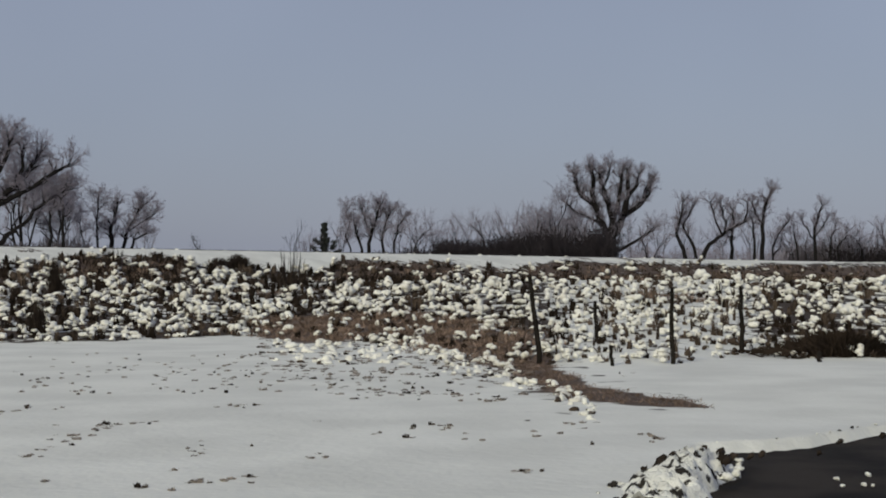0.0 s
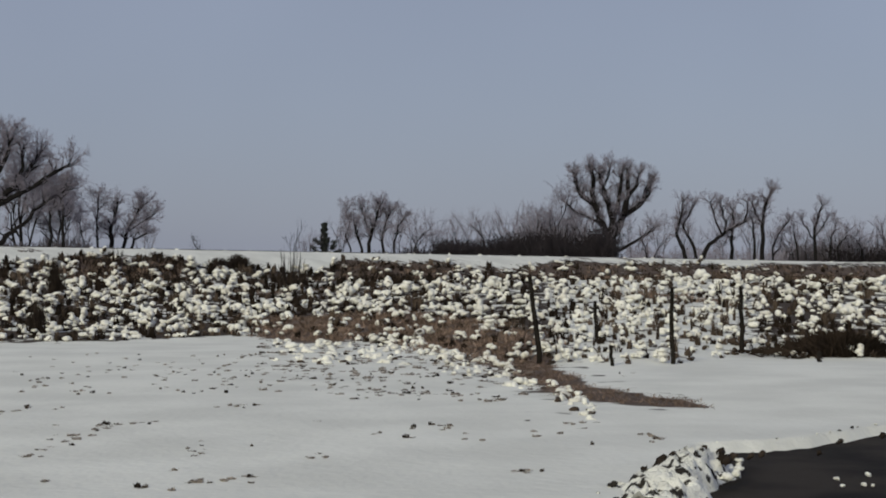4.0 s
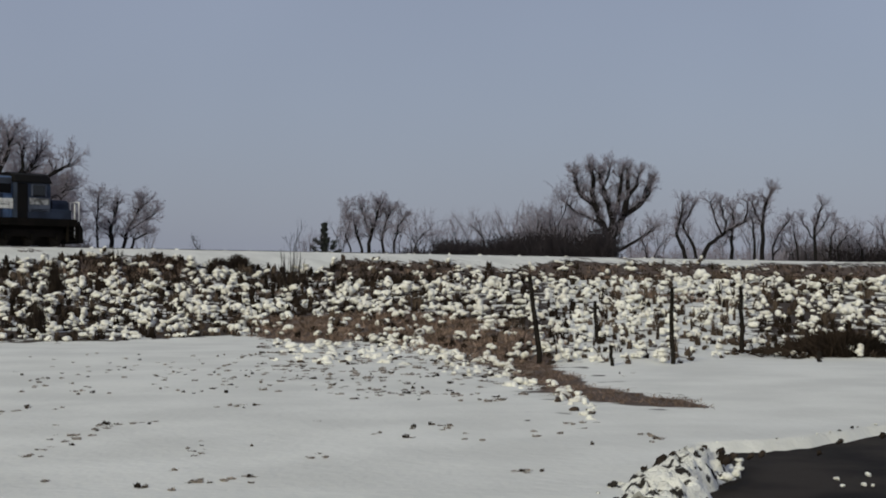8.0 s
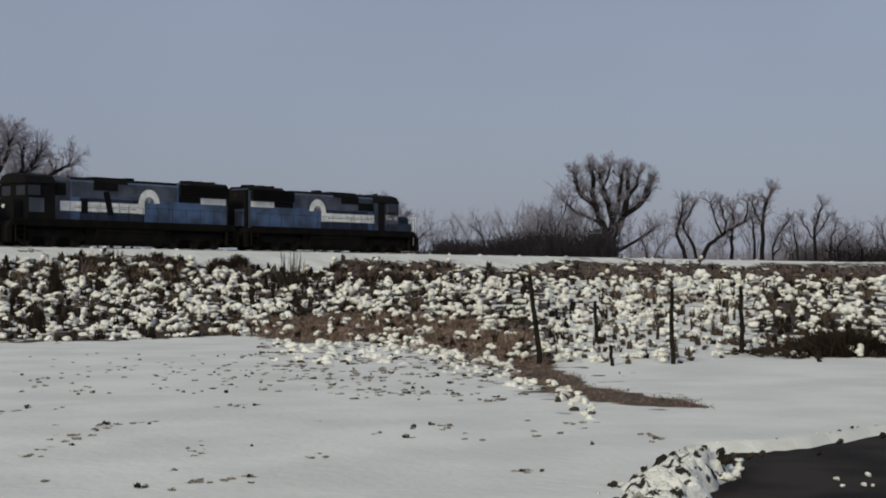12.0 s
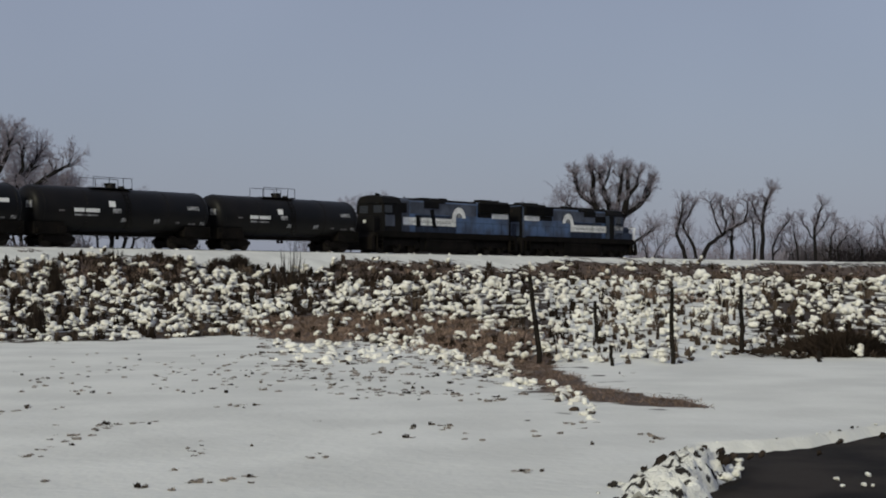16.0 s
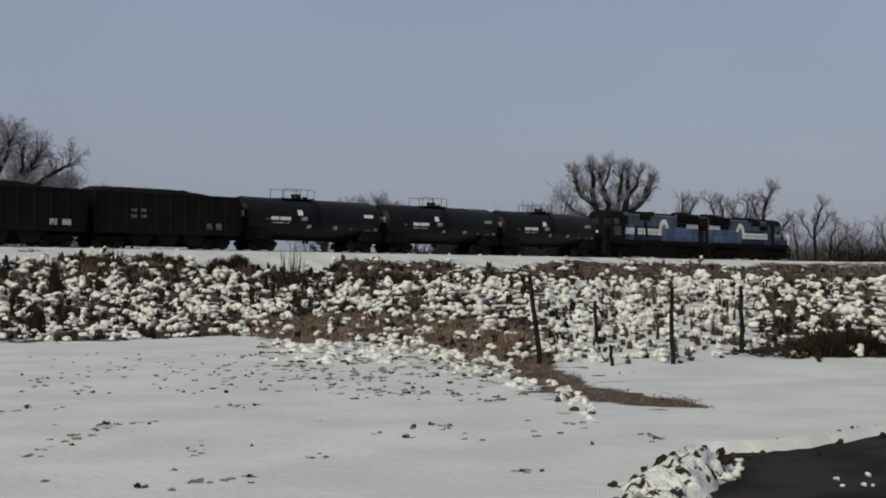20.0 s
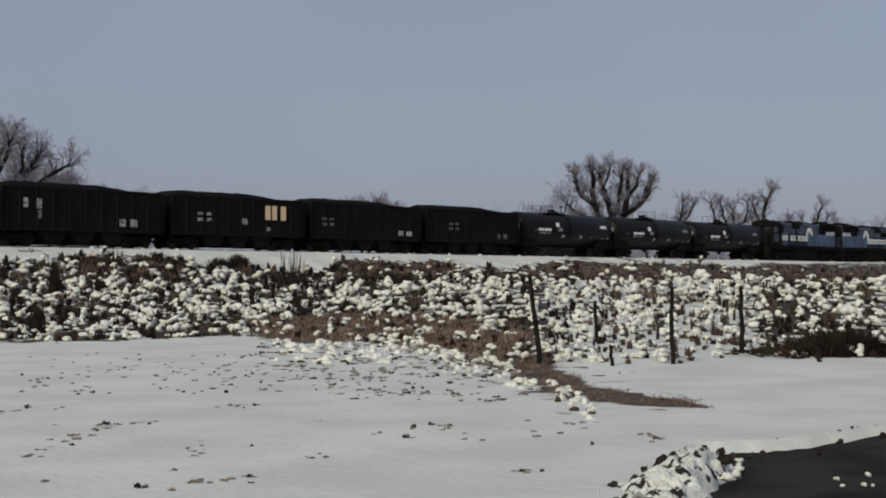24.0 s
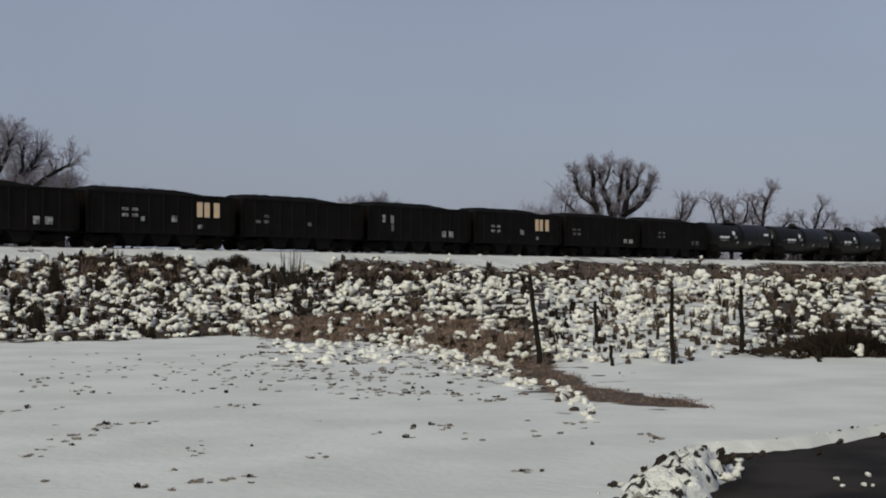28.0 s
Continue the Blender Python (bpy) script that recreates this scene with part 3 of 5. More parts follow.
def grow(parts, p, d, length, r, level, top, rng, up, spread):
    """A bent limb of several joints that throws side limbs."""
    joints = 4 if level < 2 else 3 if level < 4 else 2
    wood = parts[0 if level < 1 else 1 if level < 3 else 2]
    sides = (8, 6, 5, 4, 3, 3, 3)[min(level, 6)]
    step = length / joints
    pts, rad, kids = [p], [r], []
    for i in range(joints):
        d = (d + Vector((rng.gauss(0, 0.15), rng.gauss(0, 0.15), rng.gauss(0.0, 0.10))) * (0.45 if level == 0 else 1) + Vector((0, 0, up * 0.10))).normalized()
        p = p + d * step
        r = r * (0.88 if i < joints - 1 else 0.7)
        pts.append(p)
        rad.append(r)
        if level < top and (i > 0 or level > 0):
            for _ in range(1 if level < 2 else rng.choice((1, 1, 2))):
                side = Matrix.Rotation(rng.uniform(0, 6.283), 3, d) @ d.orthogonal().normalized()
                nd = (d * (1.0 - spread * 0.35) + side * spread * rng.uniform(0.6, 1.3) + Vector((0, 0, up * 0.2))).normalized()
                kids.append((p, nd, length * rng.uniform(0.45, 0.75), max(r * 0.62, 0.012)))
    tube(wood, pts, rad, sides)
    if level < top:
        for _ in range(2):
            side = Matrix.Rotation(rng.uniform(0, 6.283), 3, d) @ d.orthogonal().normalized()
            kids.append((p, (d + side * spread * 0.7).normalized(), length * rng.uniform(0.5, 0.72), max(r * 0.8, 0.012)))
    for q, nd, ln, rr in kids:
        grow(parts, q, nd, ln, rr, level + 1, top, rng, up, spread)


def tree(x, y, tall_m, wide, limbs, seed, top=4, up=0.5, spread=0.75, bole=(), label="bare grey deciduous tree behind the railway", name="bare_tree"):
    """limbs: list of (start height, lean x, lean y, lean z, length, radius); the whole is grown to tall_m and wide metres."""
    rng = random.Random(seed)
    root = new(name)
    root.location = (x, y, height(x, y) - 0.1)
    parts = [Wood(), Wood(), Wood()]
    for z0, z1, r in bole:
        tube(parts[0], [Vector((0.05 * math.sin(3 * i), 0, z0 + (z1 - z0) * i / 4)) for i in range(5)], [r * (1.25 - 0.08 * i) for i in range(5)], 9)
    for z, a, b, c, length, r in limbs:
        grow(parts, Vector((0, 0, z)), Vector((a, b, c)).normalized(), length, r, 0, top, rng, up, spread)
    every = np.array([v for w in parts for v in w.v])
    lo, hi = np.percentile(every[:, 0], 1), np.percentile(every[:, 0], 99)
    fz = tall_m / np.percentile(every[:, 2], 99.7)
    fx = wide / (hi - lo)
    fx = min(max(fx, 0.6 * fz), 1.5 * fz)
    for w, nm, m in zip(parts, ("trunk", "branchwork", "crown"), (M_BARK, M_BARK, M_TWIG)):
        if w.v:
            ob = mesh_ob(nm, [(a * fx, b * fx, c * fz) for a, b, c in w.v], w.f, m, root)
            if nm != "trunk":
                tagged(ob, kind="stuff")
    return tagged(root, label, "tree", "bare trees behind the railway")


def at(px, d):
    """Ground spot by sideways share of the view and depth."""
    return ((px - 784) / 2734 * d, d)


def bare(px, d, ytop, wide_px, limbs, seed, *rest, **more):
    """A bare tree by bearing and depth; its top reaches a given height over the eye line."""
    x, y = at(px, d)
    tall_m = EYE + (490.6 - ytop) / 2734 * d - height(x, y) + 0.1
    return tree(x, y, tall_m, wide_px / 2734 * d, limbs, seed, *rest, **more)


def guided(px, d, stems, seed, twig, levels, label, dense=4, low=0.42):
    """A bare tree whose main stems bend through a few places (sideways, up, in metres)."""
    rng = random.Random(seed)
    x, y = at(px, d)
    root = new("bare_tree")
    root.location = (x, y, 2.3)
    parts = [Wood(), Wood(), Wood()]
    crest = max(c for path, r in stems for a, c in path)
    for path, r in stems:
        deep = rng.uniform(-0.5, 0.5)
        places = [Vector((a, deep * (c / 4), c * (1 - 0.006 * c) - (0.6 if c < 0.5 else 0))) for a, c in path]
        line, rad = [], []
        for i in range(len(places) - 1):
            for f in (0, 0.5):
                line.append(places[i].lerp(places[i + 1], f) + Vector((rng.gauss(0, 0.06), rng.gauss(0, 0.2), 0)) * (1 if i or f else 0))
        line.append(places[-1])
        n = len(line)
        rad = [r * (1.15 - 0.6 * i / (n - 1)) for i in range(n)]
        tube(parts[0], line, rad, 8)
        for i in range(2, n):
            if line[i].z < low * crest:
                continue
            d1 = (line[i] - line[i - 1]).normalized()
            for _ in range(dense if i < n - 1 else dense + 3):
                side = Vector((rng.gauss(0, 1), rng.gauss(0, 0.8), rng.uniform(0.1, 1.2))).normalized()
                grow(parts, line[i], (d1 * 0.7 + side * 0.9).normalized(), twig * rng.uniform(0.45, 1.0), min(rad[i] * 0.3, 0.06), 2, levels + 1, rng, 0.35, 0.85)
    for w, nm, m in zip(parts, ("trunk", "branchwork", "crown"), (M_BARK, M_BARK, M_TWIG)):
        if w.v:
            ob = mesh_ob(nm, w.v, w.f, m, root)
            if nm != "trunk":
                tagged(ob, kind="stuff")
    return tagged(root, label, "tree", "bare trees behind the railway")


guided(1084, 185, [
    ([(-0.3, 0.0), (-0.1, 2.0), (0.0, 3.4), (0.3, 4.8)], 0.55),
    ([(0.3, 4.5), (0.9, 5.8), (1.5, 7.1), (2.8, 8.0), (3.8, 8.8), (4.3, 10.8)], 0.42),
    ([(1.4, 7.0), (1.6, 8.5), (2.0, 9.8), (1.9, 11.5), (1.9, 13.0)], 0.38),
    ([(-0.1, 4.2), (0.0, 6.4), (-0.3, 7.8), (-0.8, 9.2), (-1.2, 10.8), (-1.5, 12.3)], 0.40),
    ([(0.1, 6.0), (0.5, 7.5), (0.8, 9.2), (1.1, 11.2), (1.2, 12.7)], 0.30),
    ([(-0.3, 3.8), (-1.1, 5.8), (-1.6, 6.8), (-2.0, 8.5), (-2.4, 9.8), (-2.3, 12.1), (-2.5, 13.0)], 0.40),
    ([(-1.9, 8.1), (-3.0, 9.2), (-3.8, 10.0), (-4.2, 11.2), (-4.5, 12.7)], 0.32),
    ([(-0.3, 4.5), (-1.6, 6.0), (-3.1, 6.8), (-4.7, 7.6), (-5.7, 8.8)], 0.18),
    ([(3.3, 8.4), (4.5, 9.8), (4.7, 11.5)], 0.20),
    ([(2.0, 9.8), (2.8, 10.8), (3.1, 12.4)], 0.24),
    ([(0.3, 2.3), (1.6, 3.0), (2.8, 3.7), (4.1, 4.6), (5.0, 5.3)], 0.20),
    ([(-1.2, 10.7), (-0.5, 12.1), (-0.3, 13.3)], 0.18),
], 3, 1.35, 3, "tall bare spreading tree with thick dark limbs", 4, 0.30)
guided(1236, 190, [
    ([(-1.1, 0.0), (-1.6, 2.1), (-2.2, 3.5), (-2.6, 4.9), (-2.4, 6.2), (-2.0, 7.7), (-1.9, 8.9)], 0.25),
    ([(0.1, 0.0), (-0.2, 2.1), (-0.8, 3.9), (-1.5, 4.9), (-1.7, 5.9), (-1.0, 7.3), (-0.4, 8.6)], 0.21),
    ([(0.1, 0.0), (0.6, 2.1), (1.5, 3.4), (2.5, 4.2), (3.4, 5.0), (4.4, 5.6), (5.7, 6.3)], 0.28),
    ([(3.4, 5.0), (3.5, 6.3), (3.1, 7.7), (2.8, 8.7)], 0.17),
    ([(2.9, 4.6), (2.2, 6.3), (1.8, 7.8), (1.5, 8.9)], 0.12),
    ([(5.6, 6.2), (6.0, 7.5), (5.9, 8.9)], 0.11),
], 9, 1.15, 3, "bare tree forked low into crooked dark stems", 3, 0.45)
guided(1351, 190, [
    ([(-0.2, 0.0), (-0.1, 2.8), (-0.1, 5.6), (0.1, 7.7), (0.4, 9.1), (1.0, 10.5)], 0.28),
    ([(-1.1, 0.0), (-1.0, 2.8), (-1.1, 5.2), (-1.2, 6.6)], 0.19),
    ([(0.0, 5.6), (-0.9, 7.5), (-1.5, 8.9)], 0.13),
], 12, 1.15, 3, "straight tall bare tree with a dark trunk", 4, 0.45)
guided(1293, 196, [
    ([(0.0, 0.1), (0.1, 2.9), (0.1, 4.7), (0.3, 6.5), (0.2, 7.9)], 0.24),
], 21, 1.10, 3, "slim bare tree with a short dark trunk")
guided(1378, 200, [
    ([(-0.6, 0.1), (-0.9, 3.0), (-0.3, 4.8), (0.5, 5.9), (1.1, 6.8)], 0.13),
    ([(-0.7, 2.1), (0.1, 3.0), (0.4, 4.8)], 0.10),
], 31, 1.10, 3, "crooked small bare tree behind the railway", 3)
guided(1443, 200, [
    ([(-0.1, 0.1), (-0.1, 3.0), (-0.1, 5.9), (0.1, 7.5), (0.7, 8.9)], 0.24),
    ([(-0.1, 4.5), (1.0, 5.9), (1.7, 7.1)], 0.12),
    ([(-0.1, 4.1), (-1.0, 5.6), (-1.7, 6.8)], 0.10),
    ([(2.0, 0.1), (2.1, 4.5), (2.6, 6.1)], 0.12),
    ([(-2.4, 0.1), (-2.3, 3.7), (-2.7, 5.6)], 0.12),
], 32, 1.10, 3, "bare tree with a slim dark trunk and pale twigs", 3, 0.40)
guided(-20, 124, [
    ([(-1.1, 0.0), (-0.8, 2.5), (-0.2, 4.8), (0.9, 5.9), (1.8, 6.8), (2.6, 7.9), (3.2, 8.9), (3.7, 9.7)], 0.30),
    ([(0.0, 0.7), (0.9, 2.3), (1.8, 3.0), (2.7, 3.6), (3.6, 4.8), (4.8, 5.9), (6.0, 6.5)], 0.20),
    ([(0.4, 5.1), (2.3, 6.2), (3.6, 6.9), (5.2, 8.1), (6.4, 8.8)], 0.20),
    ([(5.9, 0.0), (6.0, 2.5), (5.9, 4.1), (5.7, 5.8), (6.2, 6.5)], 0.13),
    ([(4.8, 0.0), (4.8, 2.0), (4.8, 3.4), (4.9, 4.8), (5.1, 5.7)], 0.14),
    ([(-0.1, 5.9), (1.1, 8.4), (1.8, 10.1), (2.2, 11.2)], 0.20),
    ([(2.6, 7.9), (2.8, 9.2), (2.9, 10.2)], 0.14),
    ([(-0.4, 6.6), (0.5, 9.1), (1.1, 11.2)], 0.18),
], 46, 1.25, 3, "large bare tree with a wide twiggy crown", 4, 0.35)
guided(200, 140, [
    ([(-1.5, 0.0), (-1.4, 1.9), (-1.5, 3.4), (-1.4, 5.5), (-1.4, 6.6)], 0.11),
    ([(-0.2, 0.0), (-0.2, 1.9), (-0.2, 3.4), (0.1, 4.5), (0.4, 5.9)], 0.22),
    ([(0.6, 0.0), (0.8, 1.9), (1.1, 3.4), (1.7, 4.5), (2.2, 5.5), (2.6, 6.1)], 0.16),
    ([(1.5, 0.0), (1.7, 1.9), (2.0, 2.7), (3.0, 3.3)], 0.14),
    ([(-2.6, 0.0), (-2.7, 2.4), (-3.1, 4.2)], 0.07),
    ([(1.1, 3.3), (2.3, 4.2), (3.5, 5.0)], 0.08),
], 50, 1.1, 3, "clump of young bare trees beside the track", 5, 0.38)
guided(664, 180, [
    ([(-1.6, 0.0), (-1.5, 2.6), (-2.0, 4.3), (-2.4, 5.7)], 0.17),
    ([(-0.6, 0.0), (-0.6, 3.3), (-0.5, 4.5), (-0.1, 5.6), (0.3, 6.9), (0.5, 7.8)], 0.21),
    ([(1.1, 0.0), (0.9, 2.6), (0.8, 4.3), (1.2, 6.1), (1.7, 7.2)], 0.16),
    ([(-2.8, 0.0), (-2.9, 2.6), (-3.4, 4.1), (-3.0, 5.9), (-3.4, 7.1)], 0.10),
    ([(2.2, 0.0), (2.3, 3.3), (2.6, 5.3), (3.3, 6.3)], 0.11),
    ([(-0.6, 4.3), (-1.2, 5.9), (-1.6, 7.5)], 0.11),
], 41, 1.3, 3, "bushy bare tree with several pale stems", 6, 0.42)
bare(1484, 226, 385, 70, [(0, 0.1, 0, 1, 3.4, 0.16), (0, -0.4, 0, 1, 2.8, 0.12)], 33, 3)
bare(1535, 228, 400, 70, [(0, -0.1, 0, 1, 3.0, 0.16), (0, 0.4, 0, 1, 2.6, 0.12)], 34, 3)
bare(1578, 232, 378, 80, [(0, 0, 0, 1, 4.2, 0.2)], 35, 3)
bare(1148, 180, 395, 60, [(0, -0.1, 0, 1, 2.4, 0.16), (0.6, 0.7, 0, 0.6, 2.2, 0.12)], 36, 3, 0.2, 0.8)
bare(985, 182, 322, 120, [(0, 0.0, 0, 1, 4.2, 0.2), (0, -0.5, 0, 1, 3.4, 0.14), (0, 0.4, 0, 1, 3.4, 0.14)], 37, 4)
bare(905, 205, 355, 70, [(0, 0.05, 0, 1, 4.6, 0.15)], 38, 3)
bare(855, 210, 365, 60, [(0, -0.05, 0, 1, 4.4, 0.14)], 39, 3)
bare(770, 210, 375, 80, [(0, 0.05, 0, 1, 3.8, 0.13), (0, 0.4, 0, 1, 3.4, 0.1)], 40, 3)
bare(722, 205, 365, 70, [(0, 0.25, 0, 1, 3.8, 0.12)], 45, 3)
bare(520, 150, 385, 40, [(0, 0.1, 0, 1, 2.4, 0.06), (0, -0.3, 0, 1, 1.9, 0.05)], 42, 2, label="thin bare sapling beside the track")
bare(345, 165, 412, 22, [(0, 0.05, 0, 1, 1.5, 0.05)], 43, 2, label="tiny far bare tree on the horizon")


bare(38, 132, 248, 190, [(0, 0.1, 0, 1, 3.4, 0.16), (0, -0.4, 0, 1, 3.4, 0.12), (0, 0.5, 0.2, 1, 3.2, 0.1)], 61, 4, 0.4, 0.8)
bare(98, 134, 305, 110, [(0, 0.05, 0, 1, 3.0, 0.12), (0, 0.45, 0, 1, 2.6, 0.09)], 62, 4, 0.4, 0.8)
for i, (px, ytop) in enumerate(((705, 372), (742, 385), (800, 378), (830, 372), (880, 368), (930, 362), (950, 352), (1120, 385), (1172, 372), (1215, 380), (1275, 385), (1330, 378), (1405, 380), (1425, 392), (1465, 372), (1505, 385), (1520, 392), (1556, 388), (118, 345), (140, 372), (262, 368), (600, 372), (545, 405))):
    d = 226 if px > 600 else 150
    bare(px, d, ytop, 58 if px > 600 else 44, [(0, 0.1 * (-1) ** i, 0, 1, 3.2, 0.09), (0, -0.35 * (-1) ** i, 0.1, 1, 2.8, 0.06)], 100 + i, 3, 0.5, 0.75, (), "slender pale young bare tree in the distance")


def thicket(px0, px1, d, tall_m, count, label, seed, mat=None):
    rng = random.Random(seed)
    w = Wood()
    for _ in range(count):
        px = rng.uniform(px0, px1)
        x, y = at(px, d + rng.uniform(-5, 5))
        z = height(x, y)
        hh = tall_m * (0.7 + 0.45 * wob(px, 0, 40, seed)) * rng.uniform(0.55, 1.1)
        p = Vector((x, y, z))
        dr = Vector((rng.gauss(0, 0.25), rng.gauss(0, 0.2), 1))
        r = rng.uniform(0.03, 0.07)
        for i in range(3):
            q = p + dr * (hh / 3)
            w.seg(p, q, r, r * 0.75, 3)
            if i:
                for _ in range(2):
                    e = Vector((rng.gauss(0, 0.8), rng.gauss(0, 0.8), rng.uniform(0.3, 1))) * hh * 0.25
                    w.seg(p, p + e, r * 0.6, 0.008, 3)
            p, r = q, r * 0.75
            dr += Vector((rng.gauss(0, 0.2), rng.gauss(0, 0.2), 0))
    ob = mesh_ob("thicket", w.v, w.f, mat or M_THICKET)
    tagged(ob, label, "thicket", kind="stuff")


thicket(672, 800, 170, 2.9, 900, "low dark brush behind the track", 5)
thicket(775, 1085, 172, 4.7, 3600, "dense dark thicket behind the track", 6)
thicket(930, 1080, 176, 6.4, 900, "taller dark thicket below the big tree", 10)
thicket(930, 1060, 180, 6.8, 600, "pale twiggy brush beside the big tree", 11, M_TWIG)
thicket(1385, 1660, 236, 6.4, 1500, "grey brown thicket of young trees", 7, M_SCRUB)
thicket(1470, 1660, 230, 5.4, 700, "dark brush at the end of the tree line", 12)
thicket(-60, 150, 132, 3.4, 600, "low bare brush under the large tree", 8, M_SCRUB)
thicket(1110, 1390, 212, 4.6, 520, "thin pale brush behind the forked tree", 9, M_TWIG)


def fir(px, d, tall_m):
    rng = random.Random(4)
    x, y = at(px, d)
    root = new("fir_tree")
    root.location = (x, y, height(x, y))
    part("trunk", rod((0, 0, -0.1), (0, 0, tall_m * 0.95), 0.09, 7, None, 0.02), M_BARK, root)
    w = Wood()

    def spray(c, size, count):
        for _ in range(count):
            way = Vector((rng.gauss(0, 1), rng.gauss(0, 1), rng.gauss(0, 0.8))).normalized()
            w.seg(c, c + way * size * rng.uniform(0.5, 1.0), 0.08, 0.03, 3)
    for i in range(34):                       # narrow dense leader
        f = i / 33
        for _ in range(5):
            a = rng.uniform(0, 6.283)
            reach = (0.52 - 0.25 * f) * rng.uniform(0.3, 1.0)
            spray(Vector((math.cos(a) * reach, math.sin(a) * reach, tall_m * (0.1 + 0.85 * f))), 0.26, 12)
    for i in range(11):                       # spaced drooping boughs with tufted ends
        a, z = i * 2.4, tall_m * (0.34 + 0.024 * i)
        reach = 1.5 - 0.05 * i
        p = Vector((0, 0, z))
        q = p + Vector((math.cos(a) * reach, math.sin(a) * reach, 0.18))
        w.seg(p, q, 0.05, 0.03, 4)
        spray(q, 0.40, 40)
        spray(p.lerp(q, 0.72), 0.2, 10)
    mesh_ob("boughs", w.v, w.f, M_NEEDLE, root)
    tagged(root, "small dark evergreen behind the snowy track", "tree")


fir(574, 160, 5.0)

# ---------- shrubs on the bank, fence posts ----------


def shrub(x, y, wide, tall_m, count, seed, label, stout=1.0, mat=None):
    rng = random.Random(seed)
    w = Wood()
    for _ in range(count):
        p = Vector((rng.gauss(0, wide * 0.30), rng.gauss(0, wide * 0.18), 0))
        e = Vector((p.x * 0.5 + rng.gauss(0, 0.09 * wide), rng.gauss(0, 0.09 * wide), tall_m * rng.uniform(0.45, 1.0) * max(0.3, 1 - (p.x / wide) ** 2 * 2)))
        mid = p + e * 0.5 + Vector((rng.gauss(0, 0.05), 0, 0.05))
        r = (0.012 + 0.006 * wide) * stout
        w.seg(p, mid, r, r * 0.8, 3)
        w.seg(mid, p + e, r * 0.8, 0.006, 3)
    ob = mesh_ob("shrub", w.v, w.f, mat or M_WEED)
    ob.location = (x, y, height(x, y) - 0.05)
    tagged(ob, label, "shrub")


def on_slope(px, py):
    """Where the slope rises to a given height above the eye line, along a bearing."""
    k, rise = (px - 784) / 2734, (490.6 - py) / 2734
    d = 9.0
    while d < 230 and height(k * d, d) < EYE + rise * d:
        d += 0.25
    return k * d, d


shrub(*on_slope(386, 478), 1.1, 0.85, 600, 1, "low dark shrub on the snowy railway bank", 0.8)
shrub(*on_slope(420, 474), 1.2, 0.95, 650, 8, "low dark shrub on the snowy railway bank", 0.8)
shrub(*on_slope(517, 512), 1.1, 2.2, 60, 2, "thin bare shrub on the railway bank")
shrub(*on_slope(1478, 628), 1.35, 0.56, 2600, 3, "dark brush heap at the foot of the bank", 0.5, M_TANGLE)
shrub(*on_slope(1410, 626), 0.8, 0.35, 500, 6, "low dark brush beside the snowy lane", 0.6, M_TANGLE)
shrub(*on_slope(98, 520), 0.5, 1.6, 170, 4, "dark upright shrub on the weedy rise")
shrub(*on_slope(200, 470), 1.0, 1.4, 60, 5, "thin bare shrub under the railway bank")
shrub(*on_slope(65, 590), 0.4, 1.0, 150, 7, "narrow dark weed bush on the rise")


def fence_post(px, py, tall_m, lean, r=0.055):
    x, y = on_slope(px, py)
    root = new("fence_post")
    root.location = (x, y, height(x, y))
    w = Wood()
    rng = random.Random(px)
    n = 7
    pts = [Vector((-lean * (tall_m + 0.3) * i / n + rng.gauss(0, 0.012), rng.gauss(0, 0.008), -0.3 + (tall_m + 0.3) * i / n)) for i in range(n + 1)]
    tube(w, pts, [r * (1 - 0.04 * i) for i in range(n + 1)], 9)
    mesh_ob("post", w.v, w.f, M_POST, root)
    for s in (0.35, 0.8):
        part("staple", rod((-lean * tall_m * s - r * 1.3, 0, tall_m * s), (-lean * tall_m * s + r * 1.3, 0, tall_m * s), 0.008, 5), M_STEEL, root)
    tagged(root, "weathered dark wooden fence post in snow", "post", "fence posts along the rise")


for px, py, tall_m, lean, r in ((957, 645, 1.6, 0.10, 0.055), (1057, 606, 0.85, 0.04, 0.05), (1192, 646, 1.40, 0.02, 0.05), (1312, 626, 1.40, 0.01, 0.055), (1083, 648, 0.36, 0.02, 0.04), (1450, 641, 0.2, 0.0, 0.05), (1538, 628, 0.45, 0.0, 0.05)):
    fence_post(px, py, tall_m, lean, r)

# ---------- railway track ----------


def along(a, off=0.0, z=RAIL_Z):
    return (START[0] + a * DX + off * NX, START[1] + a * DY + off * NY, z)


track = new("railway_track")
track.matrix_world = pose(*along(0), 0, 0, TURN)
for s in (-0.75, 0.75):
    part("rail", section([(s - 0.07, -0.17), (s + 0.07, -0.17), (s + 0.07, -0.15), (s + 0.015, -0.13), (s + 0.015, -0.05), (s + 0.037, -0.04), (s + 0.037, 0), (s - 0.037, 0), (s - 0.037, -0.04), (s - 0.015, -0.05), (s - 0.015, -0.13), (s - 0.07, -0.15)], -420, 520), M_RAIL, track)
tagged(track, "steel railway track bedded in snow", "railway track", kind="structure")

# ---------- rolling stock: x forward, y to the left, z up from the rail ----------
WHEELSETS = []


bank = []
for _ in range(70):
    x, y, z = along(random.uniform(-75, 95), random.uniform(-2.5, -1.9))
    r = random.uniform(0.06, 0.17)
    bank.append((x, y, height(x, y) + r * 0.2, r, 0.8, random.uniform(-0.3, 0.3)))
lumps("snow_lumps", bank, "small snow lumps on the track shoulder", M_CLUMP, rough=0.3)


